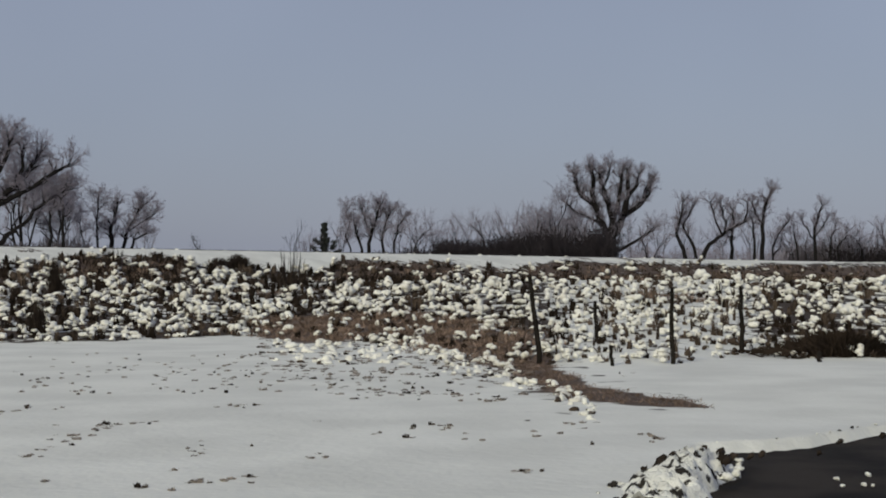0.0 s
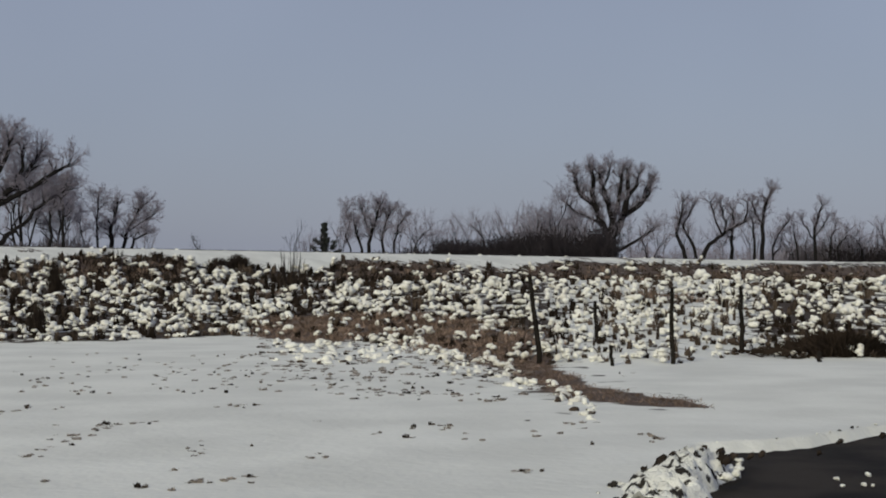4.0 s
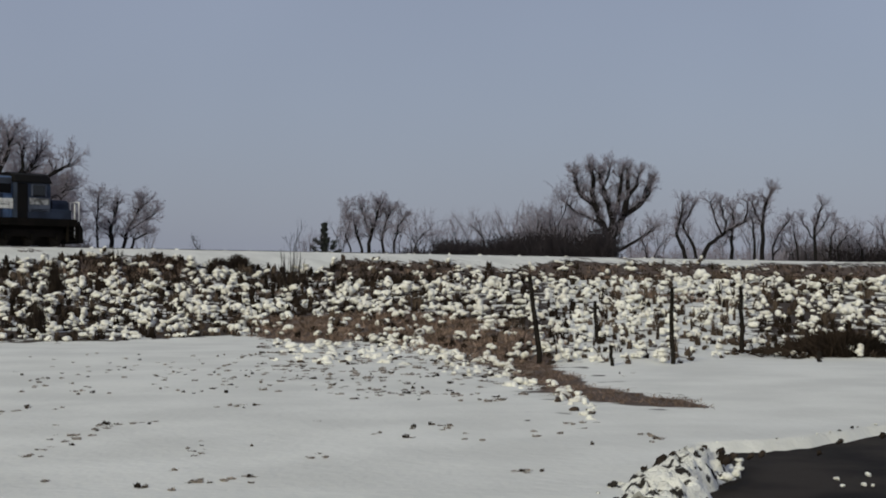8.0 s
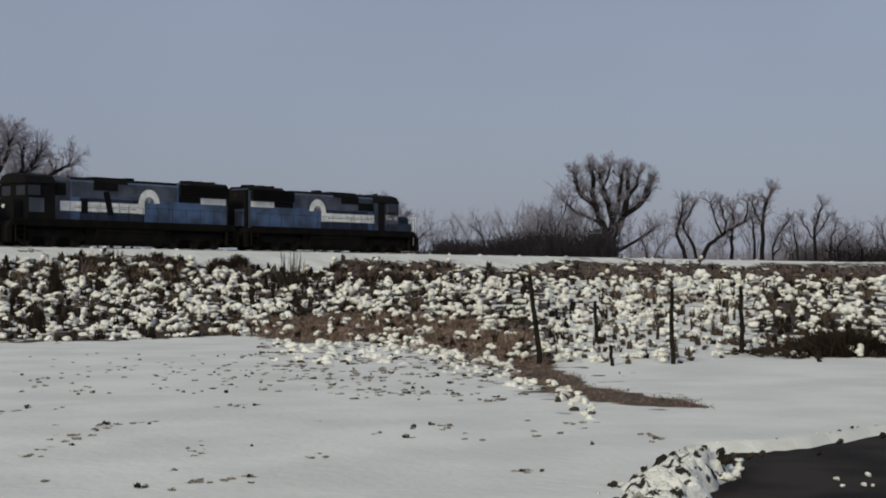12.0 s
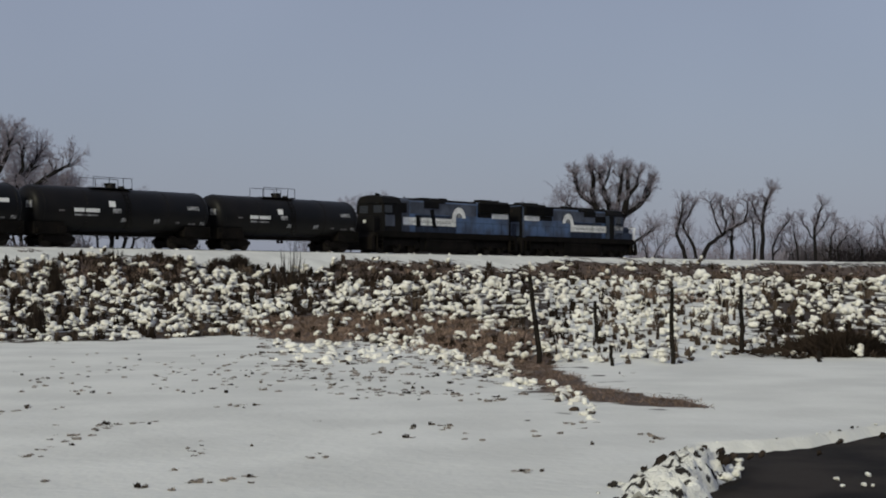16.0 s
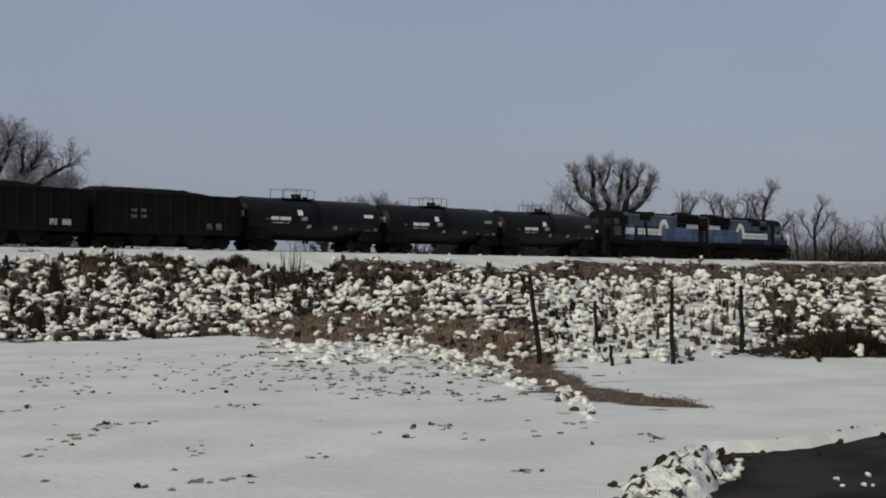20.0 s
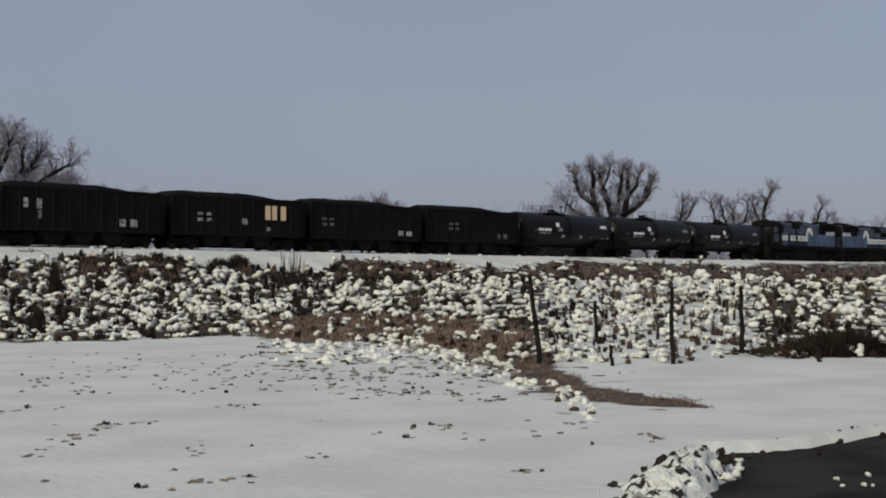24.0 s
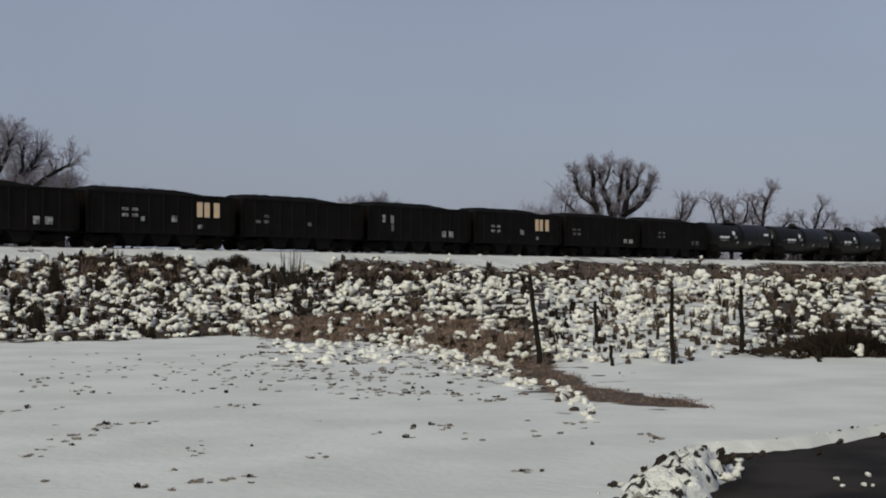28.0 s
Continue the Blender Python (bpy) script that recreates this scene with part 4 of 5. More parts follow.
def wheelset(parent, x, r=0.46):
    b = bmesh.new()
    for s in (-1, 1):
        rod((0, s * 0.70, 0), (0, s * 0.82, 0), r, 20, b, r * 0.98)
        rod((0, s * 0.66, 0), (0, s * 0.70, 0), r + 0.03, 20, b)
        for k in range(4):
            a = k * math.pi / 2
            rod((math.cos(a) * r * 0.6, s * 0.80, math.sin(a) * r * 0.6), (math.cos(a) * r * 0.6, s * 0.83, math.sin(a) * r * 0.6), 0.06, 6, b)
    rod((0, -1.0, 0), (0, 1.0, 0), 0.08, 8, b)
    ob = part("wheelset", b, M_STEEL, parent)
    ob.location = (x, 0, r)
    WHEELSETS.append((ob, x, r))
    return ob


def car_truck(thing, x):
    b = bmesh.new()
    for s in (-1, 1):
        prism([(-1.25, 0.62), (-0.95, 0.72), (-0.45, 0.78), (0.45, 0.78), (0.95, 0.72), (1.25, 0.62), (1.25, 0.40), (0.95, 0.38), (0.5, 0.26), (-0.5, 0.26), (-0.95, 0.38), (-1.25, 0.40)], s * 0.98 - 0.08, s * 0.98 + 0.08, b)
        for k in (-0.25, 0, 0.25):
            rod((k, s * 1.0, 0.3), (k, s * 1.0, 0.7), 0.08, 8, b)
    box(-0.25, 0.25, -1.0, 1.0, 0.5, 0.85, 0.03, b)
    # block added to shut the light gap between the wheels
    box(-1.15, 1.15, -0.55, 0.55, 0.08, 0.55, 0.03, b)
    t = part("truck", b, M_FRAME, thing)
    t.location.x = x
    for k in (-0.88, 0.88):
        wheelset(t, k, 0.46)


def coupler(thing, x, s):
    b = box(min(x, x - s * 0.9), max(x, x - s * 0.9), -0.10, 0.10, 0.72, 0.98, 0.02)
    box(min(x, x + s * 0.28), max(x, x + s * 0.28), -0.16, 0.16, 0.70, 1.02, 0.04, b)
    part("coupler", b, M_FRAME, thing)


def arc(cx, cz, r0, r1, a0, a1, n, y, t):
    """A flat raised ring piece on the side of a body."""
    b = bmesh.new()
    ring = []
    for i in range(n + 1):
        a = radians(a0 + (a1 - a0) * i / n)
        ring.append([b.verts.new((cx + math.cos(a) * r, y + k, cz + math.sin(a) * r)) for r in (r0, r1) for k in (0, t)])
    for p, q in zip(ring, ring[1:]):
        for i, j in ((0, 1), (1, 3), (3, 2), (2, 0)):
            b.faces.new((p[i], p[j], q[j], q[i]))
    b.faces.new((ring[0][0], ring[0][1], ring[0][3], ring[0][2]))
    b.faces.new((ring[-1][0], ring[-1][1], ring[-1][3], ring[-1][2]))
    return b


def locomotive(trailing, label):
    """Six-axle road diesel, 20.9 m over the couplers; the short hood is at +x."""
    root = new("locomotive")
    deck = 1.62
    # frame, tank, pilots
    part("underframe", box(-9.6, 9.6, -1.5, 1.5, 1.28, deck, 0.03), M_FRAME, root)
    part("fuel_tank", section([(-1.35, 0.4), (-1.15, 0.16), (1.15, 0.16), (1.35, 0.4), (1.4, 1.28), (-1.4, 1.28)], -3.0, 3.0, None, 0.04), M_FRAME, root)
    for s in (-1, 1):
        # added block that shuts the light gap between truck and fuel tank
        part("gap_block", box(s * 3.35 - 0.34, s * 3.35 + 0.34, -1.25, 1.25, 0.16, 1.27, 0.03), M_FRAME, root)
        part("air_reservoir", rod((-2.6, s * 1.32, 1.1), (2.6, s * 1.32, 1.1), 0.14, 12), M_FRAME, root)
        part("pilot", prism([(s * 9.6, 1.6), (s * 9.98, 1.2), (s * 9.98, 0.25), (s * 9.6, 0.2)], -1.45, 1.45, None, 0.02), M_FRAME, root)
        coupler(root, 10.6 if trailing and s > 0 else s * 10.1, s)
        for t in (-1, 1):
            b = bmesh.new()
            for k in range(4):
                box(s * 9.05 - 0.3, s * 9.05 + 0.3, t * 1.42 - 0.14, t * 1.42 + 0.14, 0.35 + k * 0.33, 0.40 + k * 0.33, 0.01, b)
            box(s * 9.05 + 0.3, s * 9.05 + 0.34, t * 1.42 - 0.14, t * 1.42 + 0.14, 0.30, 1.6, 0, b)
            box(s * 9.05 - 0.34, s * 9.05 - 0.3, t * 1.42 - 0.14, t * 1.42 + 0.14, 0.30, 1.6, 0, b)
            part("step_well", b, M_FRAME, root)
    for s in (-1, 1):
        b = bmesh.new()
        for k in (-1, 1):
            prism([(-2.5, 0.78), (-2.2, 1.05), (2.2, 1.05), (2.5, 0.78), (2.5, 0.45), (2.15, 0.40), (1.3, 0.62), (0.6, 0.62), (0.3, 0.40), (-0.3, 0.40), (-0.6, 0.62), (-1.3, 0.62), (-2.15, 0.40), (-2.5, 0.45)], k * 1.12 - 0.09, k * 1.12 + 0.09, b)
            for q in (-1.95, 0, 1.95):
                box(q - 0.17, q + 0.17, k * 1.2 - 0.12, k * 1.2 + 0.12, 0.35, 0.75, 0.02, b)
        # two blocks added to shut the light gaps over and between the wheels
        box(-2.6, 2.6, -1.0, 1.0, 0.6, 1.27, 0.03, b)
        box(-2.6, 2.6, -0.6, 0.6, 0.06, 0.6, 0.03, b)
        t = part("truck", b, M_FRAME, root)
        t.location.x = s * 6.2
        for q in (-2.0, 0, 2.0):
            wheelset(t, q, 0.5)
    # long hood: side 1.0 m from the middle
    hw = 1.02
    part("long_hood", section([(-hw, deck), (-hw, 4.25), (-hw + 0.22, 4.5), (hw - 0.22, 4.5), (hw, 4.25), (hw, deck)], -9.15, 4.75, None, 0.015), M_BLUE, root, "faded blue long hood")
    part("hood_top_panel", section([(-hw - 0.012, 3.25), (-hw - 0.012, 4.22), (-hw + 0.2, 4.515), (hw - 0.2, 4.515), (hw + 0.012, 4.22), (hw + 0.012, 3.25)], -4.4, 4.7, None, 0.01), M_GREYBLUE, root, "grey-blue upper hood doors")
    # door seams and latches along the hood
    for i in range(12):
        x = -8.6 + i * 1.1
        for s in (-1, 1):
            part("hood_door", box(x - 0.53, x + 0.53, s * (hw + 0.02) - 0.014, s * (hw + 0.02) + 0.014, deck + 0.03, 3.2, 0.008), M_DARKBLUE if x > -1.2 else M_BLUE, root)
    # radiators, fans, exhaust
    for s in (-1, 1):
        b = box(-9.0, -4.55, s * 1.13 - 0.1, s * 1.13 + 0.1, 3.62, 4.45, 0.02)
        part("radiator_grille", b, M_BLACK, root, "black radiator grille")
        b = bmesh.new()
        for k in range(16):
            box(-8.95, -4.6, s * 1.24 - 0.02, s * 1.24 + 0.02, 3.66 + k * 0.049, 3.685 + k * 0.049, 0, b)
        part("grille_slats", b, M_BLACK, root)
        part("grille_low", box(-6.5, -4.55, s * 1.04 - 0.03, s * 1.04 + 0.03, 3.2, 3.6, 0.01), M_BLACK, root)
        part("blower_grille", box(0.9, 2.9, s * 1.05 - 0.05, s * 1.05 + 0.05, 3.75, 4.3, 0.02), M_BLACK, root, "black air intake grille")
        if not trailing:
            part("intake_box", box(2.9, 4.6, s * 1.06 - 0.06, s * 1.06 + 0.06, 3.28, 3.85, 0.02), M_BLACK, root)
        part("end_band", box(-9.16, -9.0, s * (hw + 0.02) - 0.02, s * (hw + 0.02) + 0.02, 1.7, 4.2, 0.01), M_GREYBLUE, root)
    part("radiator_roof", section([(-1.22, 4.42), (-1.0, 4.64), (1.0, 4.64), (1.22, 4.42)], -9.1, -5.65, None, 0.01), M_BLACK, root)
    for x in (-8.3, -7.2, -6.2):
        b = rod((x, 0, 4.62), (x, 0, 4.78), 0.5, 20)
        for k in range(6):
            a = k * math.pi / 6
            rod((x - 0.48 * math.cos(a), -0.48 * math.sin(a), 4.79), (x + 0.48 * math.cos(a), 0.48 * math.sin(a), 4.79), 0.015, 5, b)
        part("roof_fan", b, M_BLACK, root)
    part("exhaust_stack", box(-1.2, -0.5, -0.3, 0.3, 4.5, 4.72, 0.04), M_BLACK, root)
    for x in (0.6, 1.9):
        part("brake_fan", rod((x, 0, 4.5), (x, 0, 4.66), 0.45, 18), M_BLACK, root)
    part("dynamic_brake_blister", section([(-1.1, 4.2), (-0.85, 4.62), (0.85, 4.62), (1.1, 4.2)], 0.0, 2.8, None, 0.02), M_BLACK, root)
    for s in (-1, 1):
        if trailing:
            part("intake_box", box(5.2, 6.0, s * 1.06 - 0.06, s * 1.06 + 0.06, 3.3, 4.1, 0.02), M_BLACK, root)
            # two flat black marks on the hood side, one upright and one slanted
            part("dark_patch", box(3.4, 3.95, s * 1.075 - 0.02, s * 1.075 + 0.02, 2.2, 3.1, 0.01), M_BLACK, root)
            part("dark_slant", prism([(1.25, 2.15), (1.75, 2.15), (2.1, 3.62), (1.65, 3.7)], s * 1.075 - 0.02, s * 1.075 + 0.02), M_BLACK, root)
    # cab, from c to c + 2.6
    c = 6.3 if trailing else 4.78
    e = c + (2.15 if trailing else 2.6)
    # trailing cab and nose: their shade is painted black in place of blue
    upper = M_BLACK if trailing else M_DARKBLUE
    cab = part("cab", section([(-1.46, deck), (-1.46, 3.75), (-1.36, 3.95), (1.36, 3.95), (1.46, 3.75), (1.46, deck)], c, e, None, 0.02), upper, root)
    part("cab_roof", section([(-1.5, 3.95), (-1.15, 4.45), (-0.5, 4.62), (0.5, 4.62), (1.15, 4.45), (1.5, 3.95)], c - 0.08, e + 0.12, None, 0.03), M_BLACK, cab)
    for s in (-1, 1):
        # doorway shade painted as a flat black plate
        part("cab_door_shade", box(c + 0.04, c + 0.8, s * 1.47 - 0.02, s * 1.47 + 0.02, 1.75, 3.9, 0.01), M_BLACK, cab)
        part("window_frame", box(c + 1.1, c + 2.25, s * 1.465 - 0.02, s * 1.465 + 0.02, 3.12, 3.9, 0.01), M_GREYBLUE if not trailing else M_BLACK, cab)
        part("side_window", box(c + 1.2, c + 2.15, s * 1.475 - 0.02, s * 1.475 + 0.02, 3.2, 3.82, 0.01), M_GLASS, cab)
        part("cab_side_panel", box(c + 0.9, e - 0.1, s * 1.47 - 0.02, s * 1.47 + 0.02, 2.15, 3.05, 0.005), M_GREYBLUE, cab)
        if not trailing:
            part("number_panel", box(c + 0.95, e - 0.15, s * 1.485 - 0.02, s * 1.485 + 0.02, 2.6, 3.0, 0.005), M_WORN, cab, "pale painted number panel")
        part("windshield", box(e - 0.02, e + 0.03, s * 0.75 - 0.45, s * 0.75 + 0.45, 3.2, 3.8, 0.01), M_GLASS, cab)
        part("armrest", box(c + 1.2, c + 2.15, s * 1.52 - 0.05, s * 1.52 + 0.05, 3.13, 3.19, 0.01), M_BLACK, cab)
        part("number_board", box(e, e + 0.1, s * 0.55 - 0.3, s * 0.55 + 0.3, 3.95, 4.2, 0.01), M_WORN, cab)
    part("short_hood", section([(-1.0, deck), (-1.0, 2.75), (-0.8, 2.98), (0.8, 2.98), (1.0, 2.75), (1.0, deck)], e, 9.2, None, 0.04), M_BLACK if trailing else M_DARKBLUE, root)
    if not trailing:
        part("nose_side_panel", box(c + 1.05, 9.0, -1.49, 1.49, 1.64, 2.35, 0.02), M_DARKBLUE, root)
        part("sand_box_door", box(e + 0.1, e + 0.45, -1.04, 1.04, 2.4, 2.9, 0.02), M_BLACK, root)
    for t in () if trailing else (-1, 1):
        b = rod((9.72, t * 1.32, deck), (9.72, t * 1.32, deck + 1.25), 0.035, 6)
        rod((9.72, t * 1.32, deck + 1.25), (9.72, t * 0.45, deck + 1.25), 0.03, 6, b)
        rod((9.72, t * 0.45, deck + 1.25), (9.72, t * 0.45, deck), 0.03, 6, b)
        rod((9.30, t * 1.42, 0.6), (9.30, t * 1.42, deck + 1.1), 0.03, 6, b)
        part("front_railing", b, M_WHITE, root, "pale painted grab rails")
    part("headlight", rod((9.19, 0, 2.5), (9.27, 0, 2.5), 0.14, 14), M_LAMP, root)
    part("air_horn", rod((c + 1.4, 0.3, 4.7), (c + 1.9, 0.3, 4.72), 0.05, 8, None, 0.1), M_BLACK, root)
    part("bell", rod((4.2, 0, 4.5), (4.2, 0, 4.68), 0.12, 10, None, 0.06), M_STEEL, root)
    # black block: shade painted on, deepened to close the gap in the camera's view
    part("hood_end", box(-9.5, -9.13, -0.98, 0.98, 1.66, 4.4, 0.06), M_BLACK, root, "rear end of the hood, its shade painted black")
    part("end_panel", box(-9.53, -9.49, -0.85, 0.1, 1.75, 3.0, 0.01), M_BLUE, root, "faded blue panel on the hood end")
    part("end_headlight", rod((-9.5, 0, 4.0), (-9.56, 0, 4.0), 0.13, 12), M_STEEL, root)
    for s in (-1, 1):
        b = rod((-9.75, s * 1.35, deck), (-9.75, s * 1.35, deck + 1.1), 0.02, 5)
        rod((-9.75, s * 1.35, deck + 1.1), (-9.75, s * 0.35, deck + 1.1), 0.02, 5, b)
        rod((-9.75, s * 0.35, deck + 1.1), (-9.75, s * 0.35, deck), 0.02, 5, b)
        part("end_railing", b, M_FRAME, root)
    if trailing:
        part("hood_front_section", section([(-hw, deck), (-hw, 4.25), (-hw + 0.22, 4.5), (hw - 0.22, 4.5), (hw, 4.25), (hw, deck)], 4.76, 6.29, None, 0.015), M_GREYBLUE, root)
    # painted sign on both sides: pale arch over a pale band
    for s in (-1, 1):
        y = s * (hw + 0.045)
        b = arc(-1.85, 3.05, 0.42, 0.92, 0, 180, 16, y, 0.01)
        b.verts.ensure_lookup_table()
        part("painted_arch", b, M_WHITE, root)
        part("painted_arch_core", arc(-1.85, 3.05, 0.0, 0.42, 20, 160, 10, y, 0.008), M_WORN, root)
        part("painted_arch_foot", box(-1.43, -0.9, y - 0.005, y + 0.008, 2.3, 3.06, 0), M_WHITE, root)
        for i in range(8 if trailing else 7):
            part("painted_bar", box(-0.88 + i * 0.82, -0.10 + i * 0.82, y - 0.005, y + 0.008, 2.32, 2.95, 0), M_WHITE, root)
        part("stencil_line", box(-0.7, 4.5, y + s * 0.009 - 0.003, y + s * 0.009 + 0.003, 2.55, 2.6, 0), M_WORN, root)
        part("painted_panel", box(-9.0, -6.6, y - 0.005, y + 0.008, 3.15, 3.58, 0), M_WHITE, root, "pale painted panel")
        # handrails
        for i in range(11):
            x = -8.8 + i * 1.3
            part("stanchion", rod((x, s * 1.46, deck), (x, s * 1.46, deck + 1.05), 0.011, 5), M_FRAME, root)
        part("handrail", rod((-8.9, s * 1.46, deck + 1.05), (4.7, s * 1.46, deck + 1.05), 0.011, 5), M_FRAME, root)
        part("side_sill", box(-9.4, 9.4, s * 1.5 - 0.012, s * 1.5 + 0.012, 1.5, 1.75, 0), M_FRAME, root)
    part("hood_roof", section([(-hw - 0.016, 4.2), (-hw + 0.2, 4.53), (hw - 0.2, 4.53), (hw + 0.016, 4.2)], -4.5, 4.72, None, 0.01), M_BLACK, root)
    root.scale.z = 1.015
    return tagged(root, label, "locomotive", "engines of the freight train")


def tank_car(label, o=0.0):
    """15.9 m over the couplers; o moves the fittings and stencils along."""
    root = new("tank_car")
    prof = [(-7.62, 0.0), (-7.6, 0.55), (-7.52, 1.0), (-7.4, 1.28), (-7.22, 1.44), (-7.0, 1.5), (7.0, 1.5), (7.22, 1.44), (7.4, 1.28), (7.52, 1.0), (7.6, 0.55), (7.62, 0.0)]
    zc, n = 2.52, 32
    verts, faces = [], []
    for x, r in prof:
        for i in range(n):
            a = 6.28319 * i / n
            verts.append((x, max(r, 0.001) * math.cos(a), zc + max(r, 0.001) * math.sin(a)))
    for j in range(len(prof) - 1):
        for i in range(n):
            k = (i + 1) % n
            faces.append((j * n + i, j * n + k, (j + 1) * n + k, (j + 1) * n + i))
    mesh_ob("tank", verts, faces, M_TANK, root, smooth=True)
    for x in (-6.9, -3.5, 0.0, 3.5, 6.9):
        b = bmesh.new()
        for i in range(n):
            a, c = 6.28319 * i / n, 6.28319 * (i + 1) / n
            rod((x, 1.505 * math.cos(a), zc + 1.505 * math.sin(a)), (x, 1.505 * math.cos(c), zc + 1.505 * math.sin(c)), 0.018, 4, b)
        part("weld_band", b, M_TANK, root)
    part("centre_sill", box(-7.6, 7.6, -0.25, 0.25, 0.82, 1.12, 0.02), M_FRAME, root)
    for s in (-1, 1):
        part("end_shield", box(s * 6.4 - 1.2, s * 6.4 + 1.2, -1.3, 1.3, 0.8, 1.6, 0.05), M_FRAME, root)
        part("bolster", box(s * 5.4 - 0.35, s * 5.4 + 0.35, -1.35, 1.35, 0.85, 1.35, 0.04), M_FRAME, root)
        part("end_sill", box(s * 7.3 - 0.12, s * 7.3 + 0.12, -1.45, 1.45, 0.95, 1.2, 0.02), M_FRAME, root)
        coupler(root, s * 7.65, s)
        car_truck(root, s * 5.4)
        b = bmesh.new()
        for t in (-1, 1):
            rod((s * 7.3, t * 1.42, 1.15), (s * 7.3, t * 1.42, 2.0), 0.02, 5, b)
        rod((s * 7.3, -1.42, 2.0), (s * 7.3, 1.42, 2.0), 0.02, 5, b)
        part("end_railing", b, M_FRAME, root)
        b = bmesh.new()
        for k in range(4):
            box(s * 7.2 - 0.25, s * 7.2 + 0.25, -1.5, -1.42, 0.35 + 0.25 * k, 0.38 + 0.25 * k, 0, b)
        part("side_ladder", b, M_FRAME, root)
    # manway, valves and platform
    part("manway_dome", rod((-0.4 + o, 0, 3.95), (-0.4 + o, 0, 4.32), 0.42, 18, None, 0.34), M_TANK, root)
    part("manway_lid", rod((-0.4 + o, 0, 4.31), (-0.4 + o, 0, 4.38), 0.38, 18), M_TANK, root)
    part("lid_hinge", box(-0.9 + o, -0.72 + o, -0.12, 0.12, 4.2, 4.36, 0.02), M_FRAME, root)
    part("valve_housing", rod((0.55 + o, 0, 3.95), (0.55 + o, 0, 4.22), 0.26, 14, None, 0.2), M_TANK, root)
    part("vent", rod((1.4 + o, 0, 3.95), (1.4 + o, 0, 4.12), 0.1, 8), M_TANK, root)
    part("walkway", box(-2.5 + o, 0.9 + o, -0.75, 0.75, 3.98, 4.03, 0.01), M_FRAME, root)
    for s in (-1, 1):
        for x in (-2.45 + o, -1.1 + o, 0.1 + o, 0.85 + o):
            part("railing_post", rod((x, s * 0.73, 3.95), (x, s * 0.73, 4.72), 0.022, 5), M_FRAME, root)
        part("railing_bar", rod((-2.45 + o, s * 0.73, 4.72), (0.85 + o, s * 0.73, 4.72), 0.02, 5), M_FRAME, root)
        b = bmesh.new()
        for k in range(11):
            z = 1.1 + k * 0.27
            y = 1.54 if z < zc + 0.4 else max(0.95, math.sqrt(max(0.2, 1.54 ** 2 - (z - zc) ** 2)))
            box(-0.3, 0.1, s * y - 0.02, s * y + 0.02, z, z + 0.03, 0, b)
        for x in (-0.3, 0.1):
            rod((x, s * 1.56, 1.1), (x, s * 1.56, 2.95), 0.02, 5, b)
            rod((x, s * 1.56, 2.95), (x, s * 0.95, 3.95), 0.02, 5, b)
        part("ladder", b, M_FRAME, root)
        part("outlet_valve" if s < 0 else "discharge_pipe", rod((0.2 * s, 0, 0.6), (0.2 * s, 0, 1.05), 0.12, 10), M_FRAME, root)

    def mark(x0, x1, z0, z1, mat):
        """A stencilled bar that follows the round tank."""
        for s in (-1, 1):
            b = bmesh.new()
            rows = []
            for i in range(4):
                z = z0 + (z1 - z0) * i / 3
                y = s * (math.sqrt(max(0.01, 1.508 ** 2 - (z - zc) ** 2)))
                rows.append((b.verts.new((x0, y, z)), b.verts.new((x1, y, z)), b.verts.new((x1, y + s * 0.006, z)), b.verts.new((x0, y + s * 0.006, z))))
            for p, q in zip(rows, rows[1:]):
                for i in range(4):
                    j = (i + 1) % 4
                    b.faces.new((p[i], p[j], q[j], q[i]))
            b.faces.new(rows[0])
            b.faces.new(rows[-1])
            part("stencil_bar", b, mat, root)
    for x0, x1, z0, z1, m in ((-4.6, -3.75, 2.3, 2.55, M_WHITE), (-3.65, -2.5, 2.3, 2.55, M_WHITE), (-4.5, -2.6, 2.05, 2.16, M_WORN), (-1.7, -1.15, 2.7, 3.1, M_WHITE), (-1.4, -0.7, 2.3, 2.6, M_WORN), (5.2, 6.3, 2.72, 2.98, M_WHITE if o else M_WORN), (-0.6, -0.15, 1.75, 2.0, M_WORN), (2.3, 2.8, 1.7, 2.0, M_WORN), (6.5, 6.95, 1.7, 1.92, M_WORN), (5.4, 6.1, 1.7, 1.82, M_FAINT), (4.2, 4.6, 1.75, 1.88, M_FAINT), (-5.8, -5.3, 2.3, 2.4, M_FAINT)):
        d = o if abs(x0) < 5 else 0.0
        mark(x0 + d, x1 + d, z0, z1, m)
    part("end_plate", box(-7.64, -7.52, -1.0, -0.5, 2.5, 2.95, 0.01), M_WORN, root, "pale plate on the rounded end")
    return tagged(root, label, "tank car", "tank cars of the freight train")


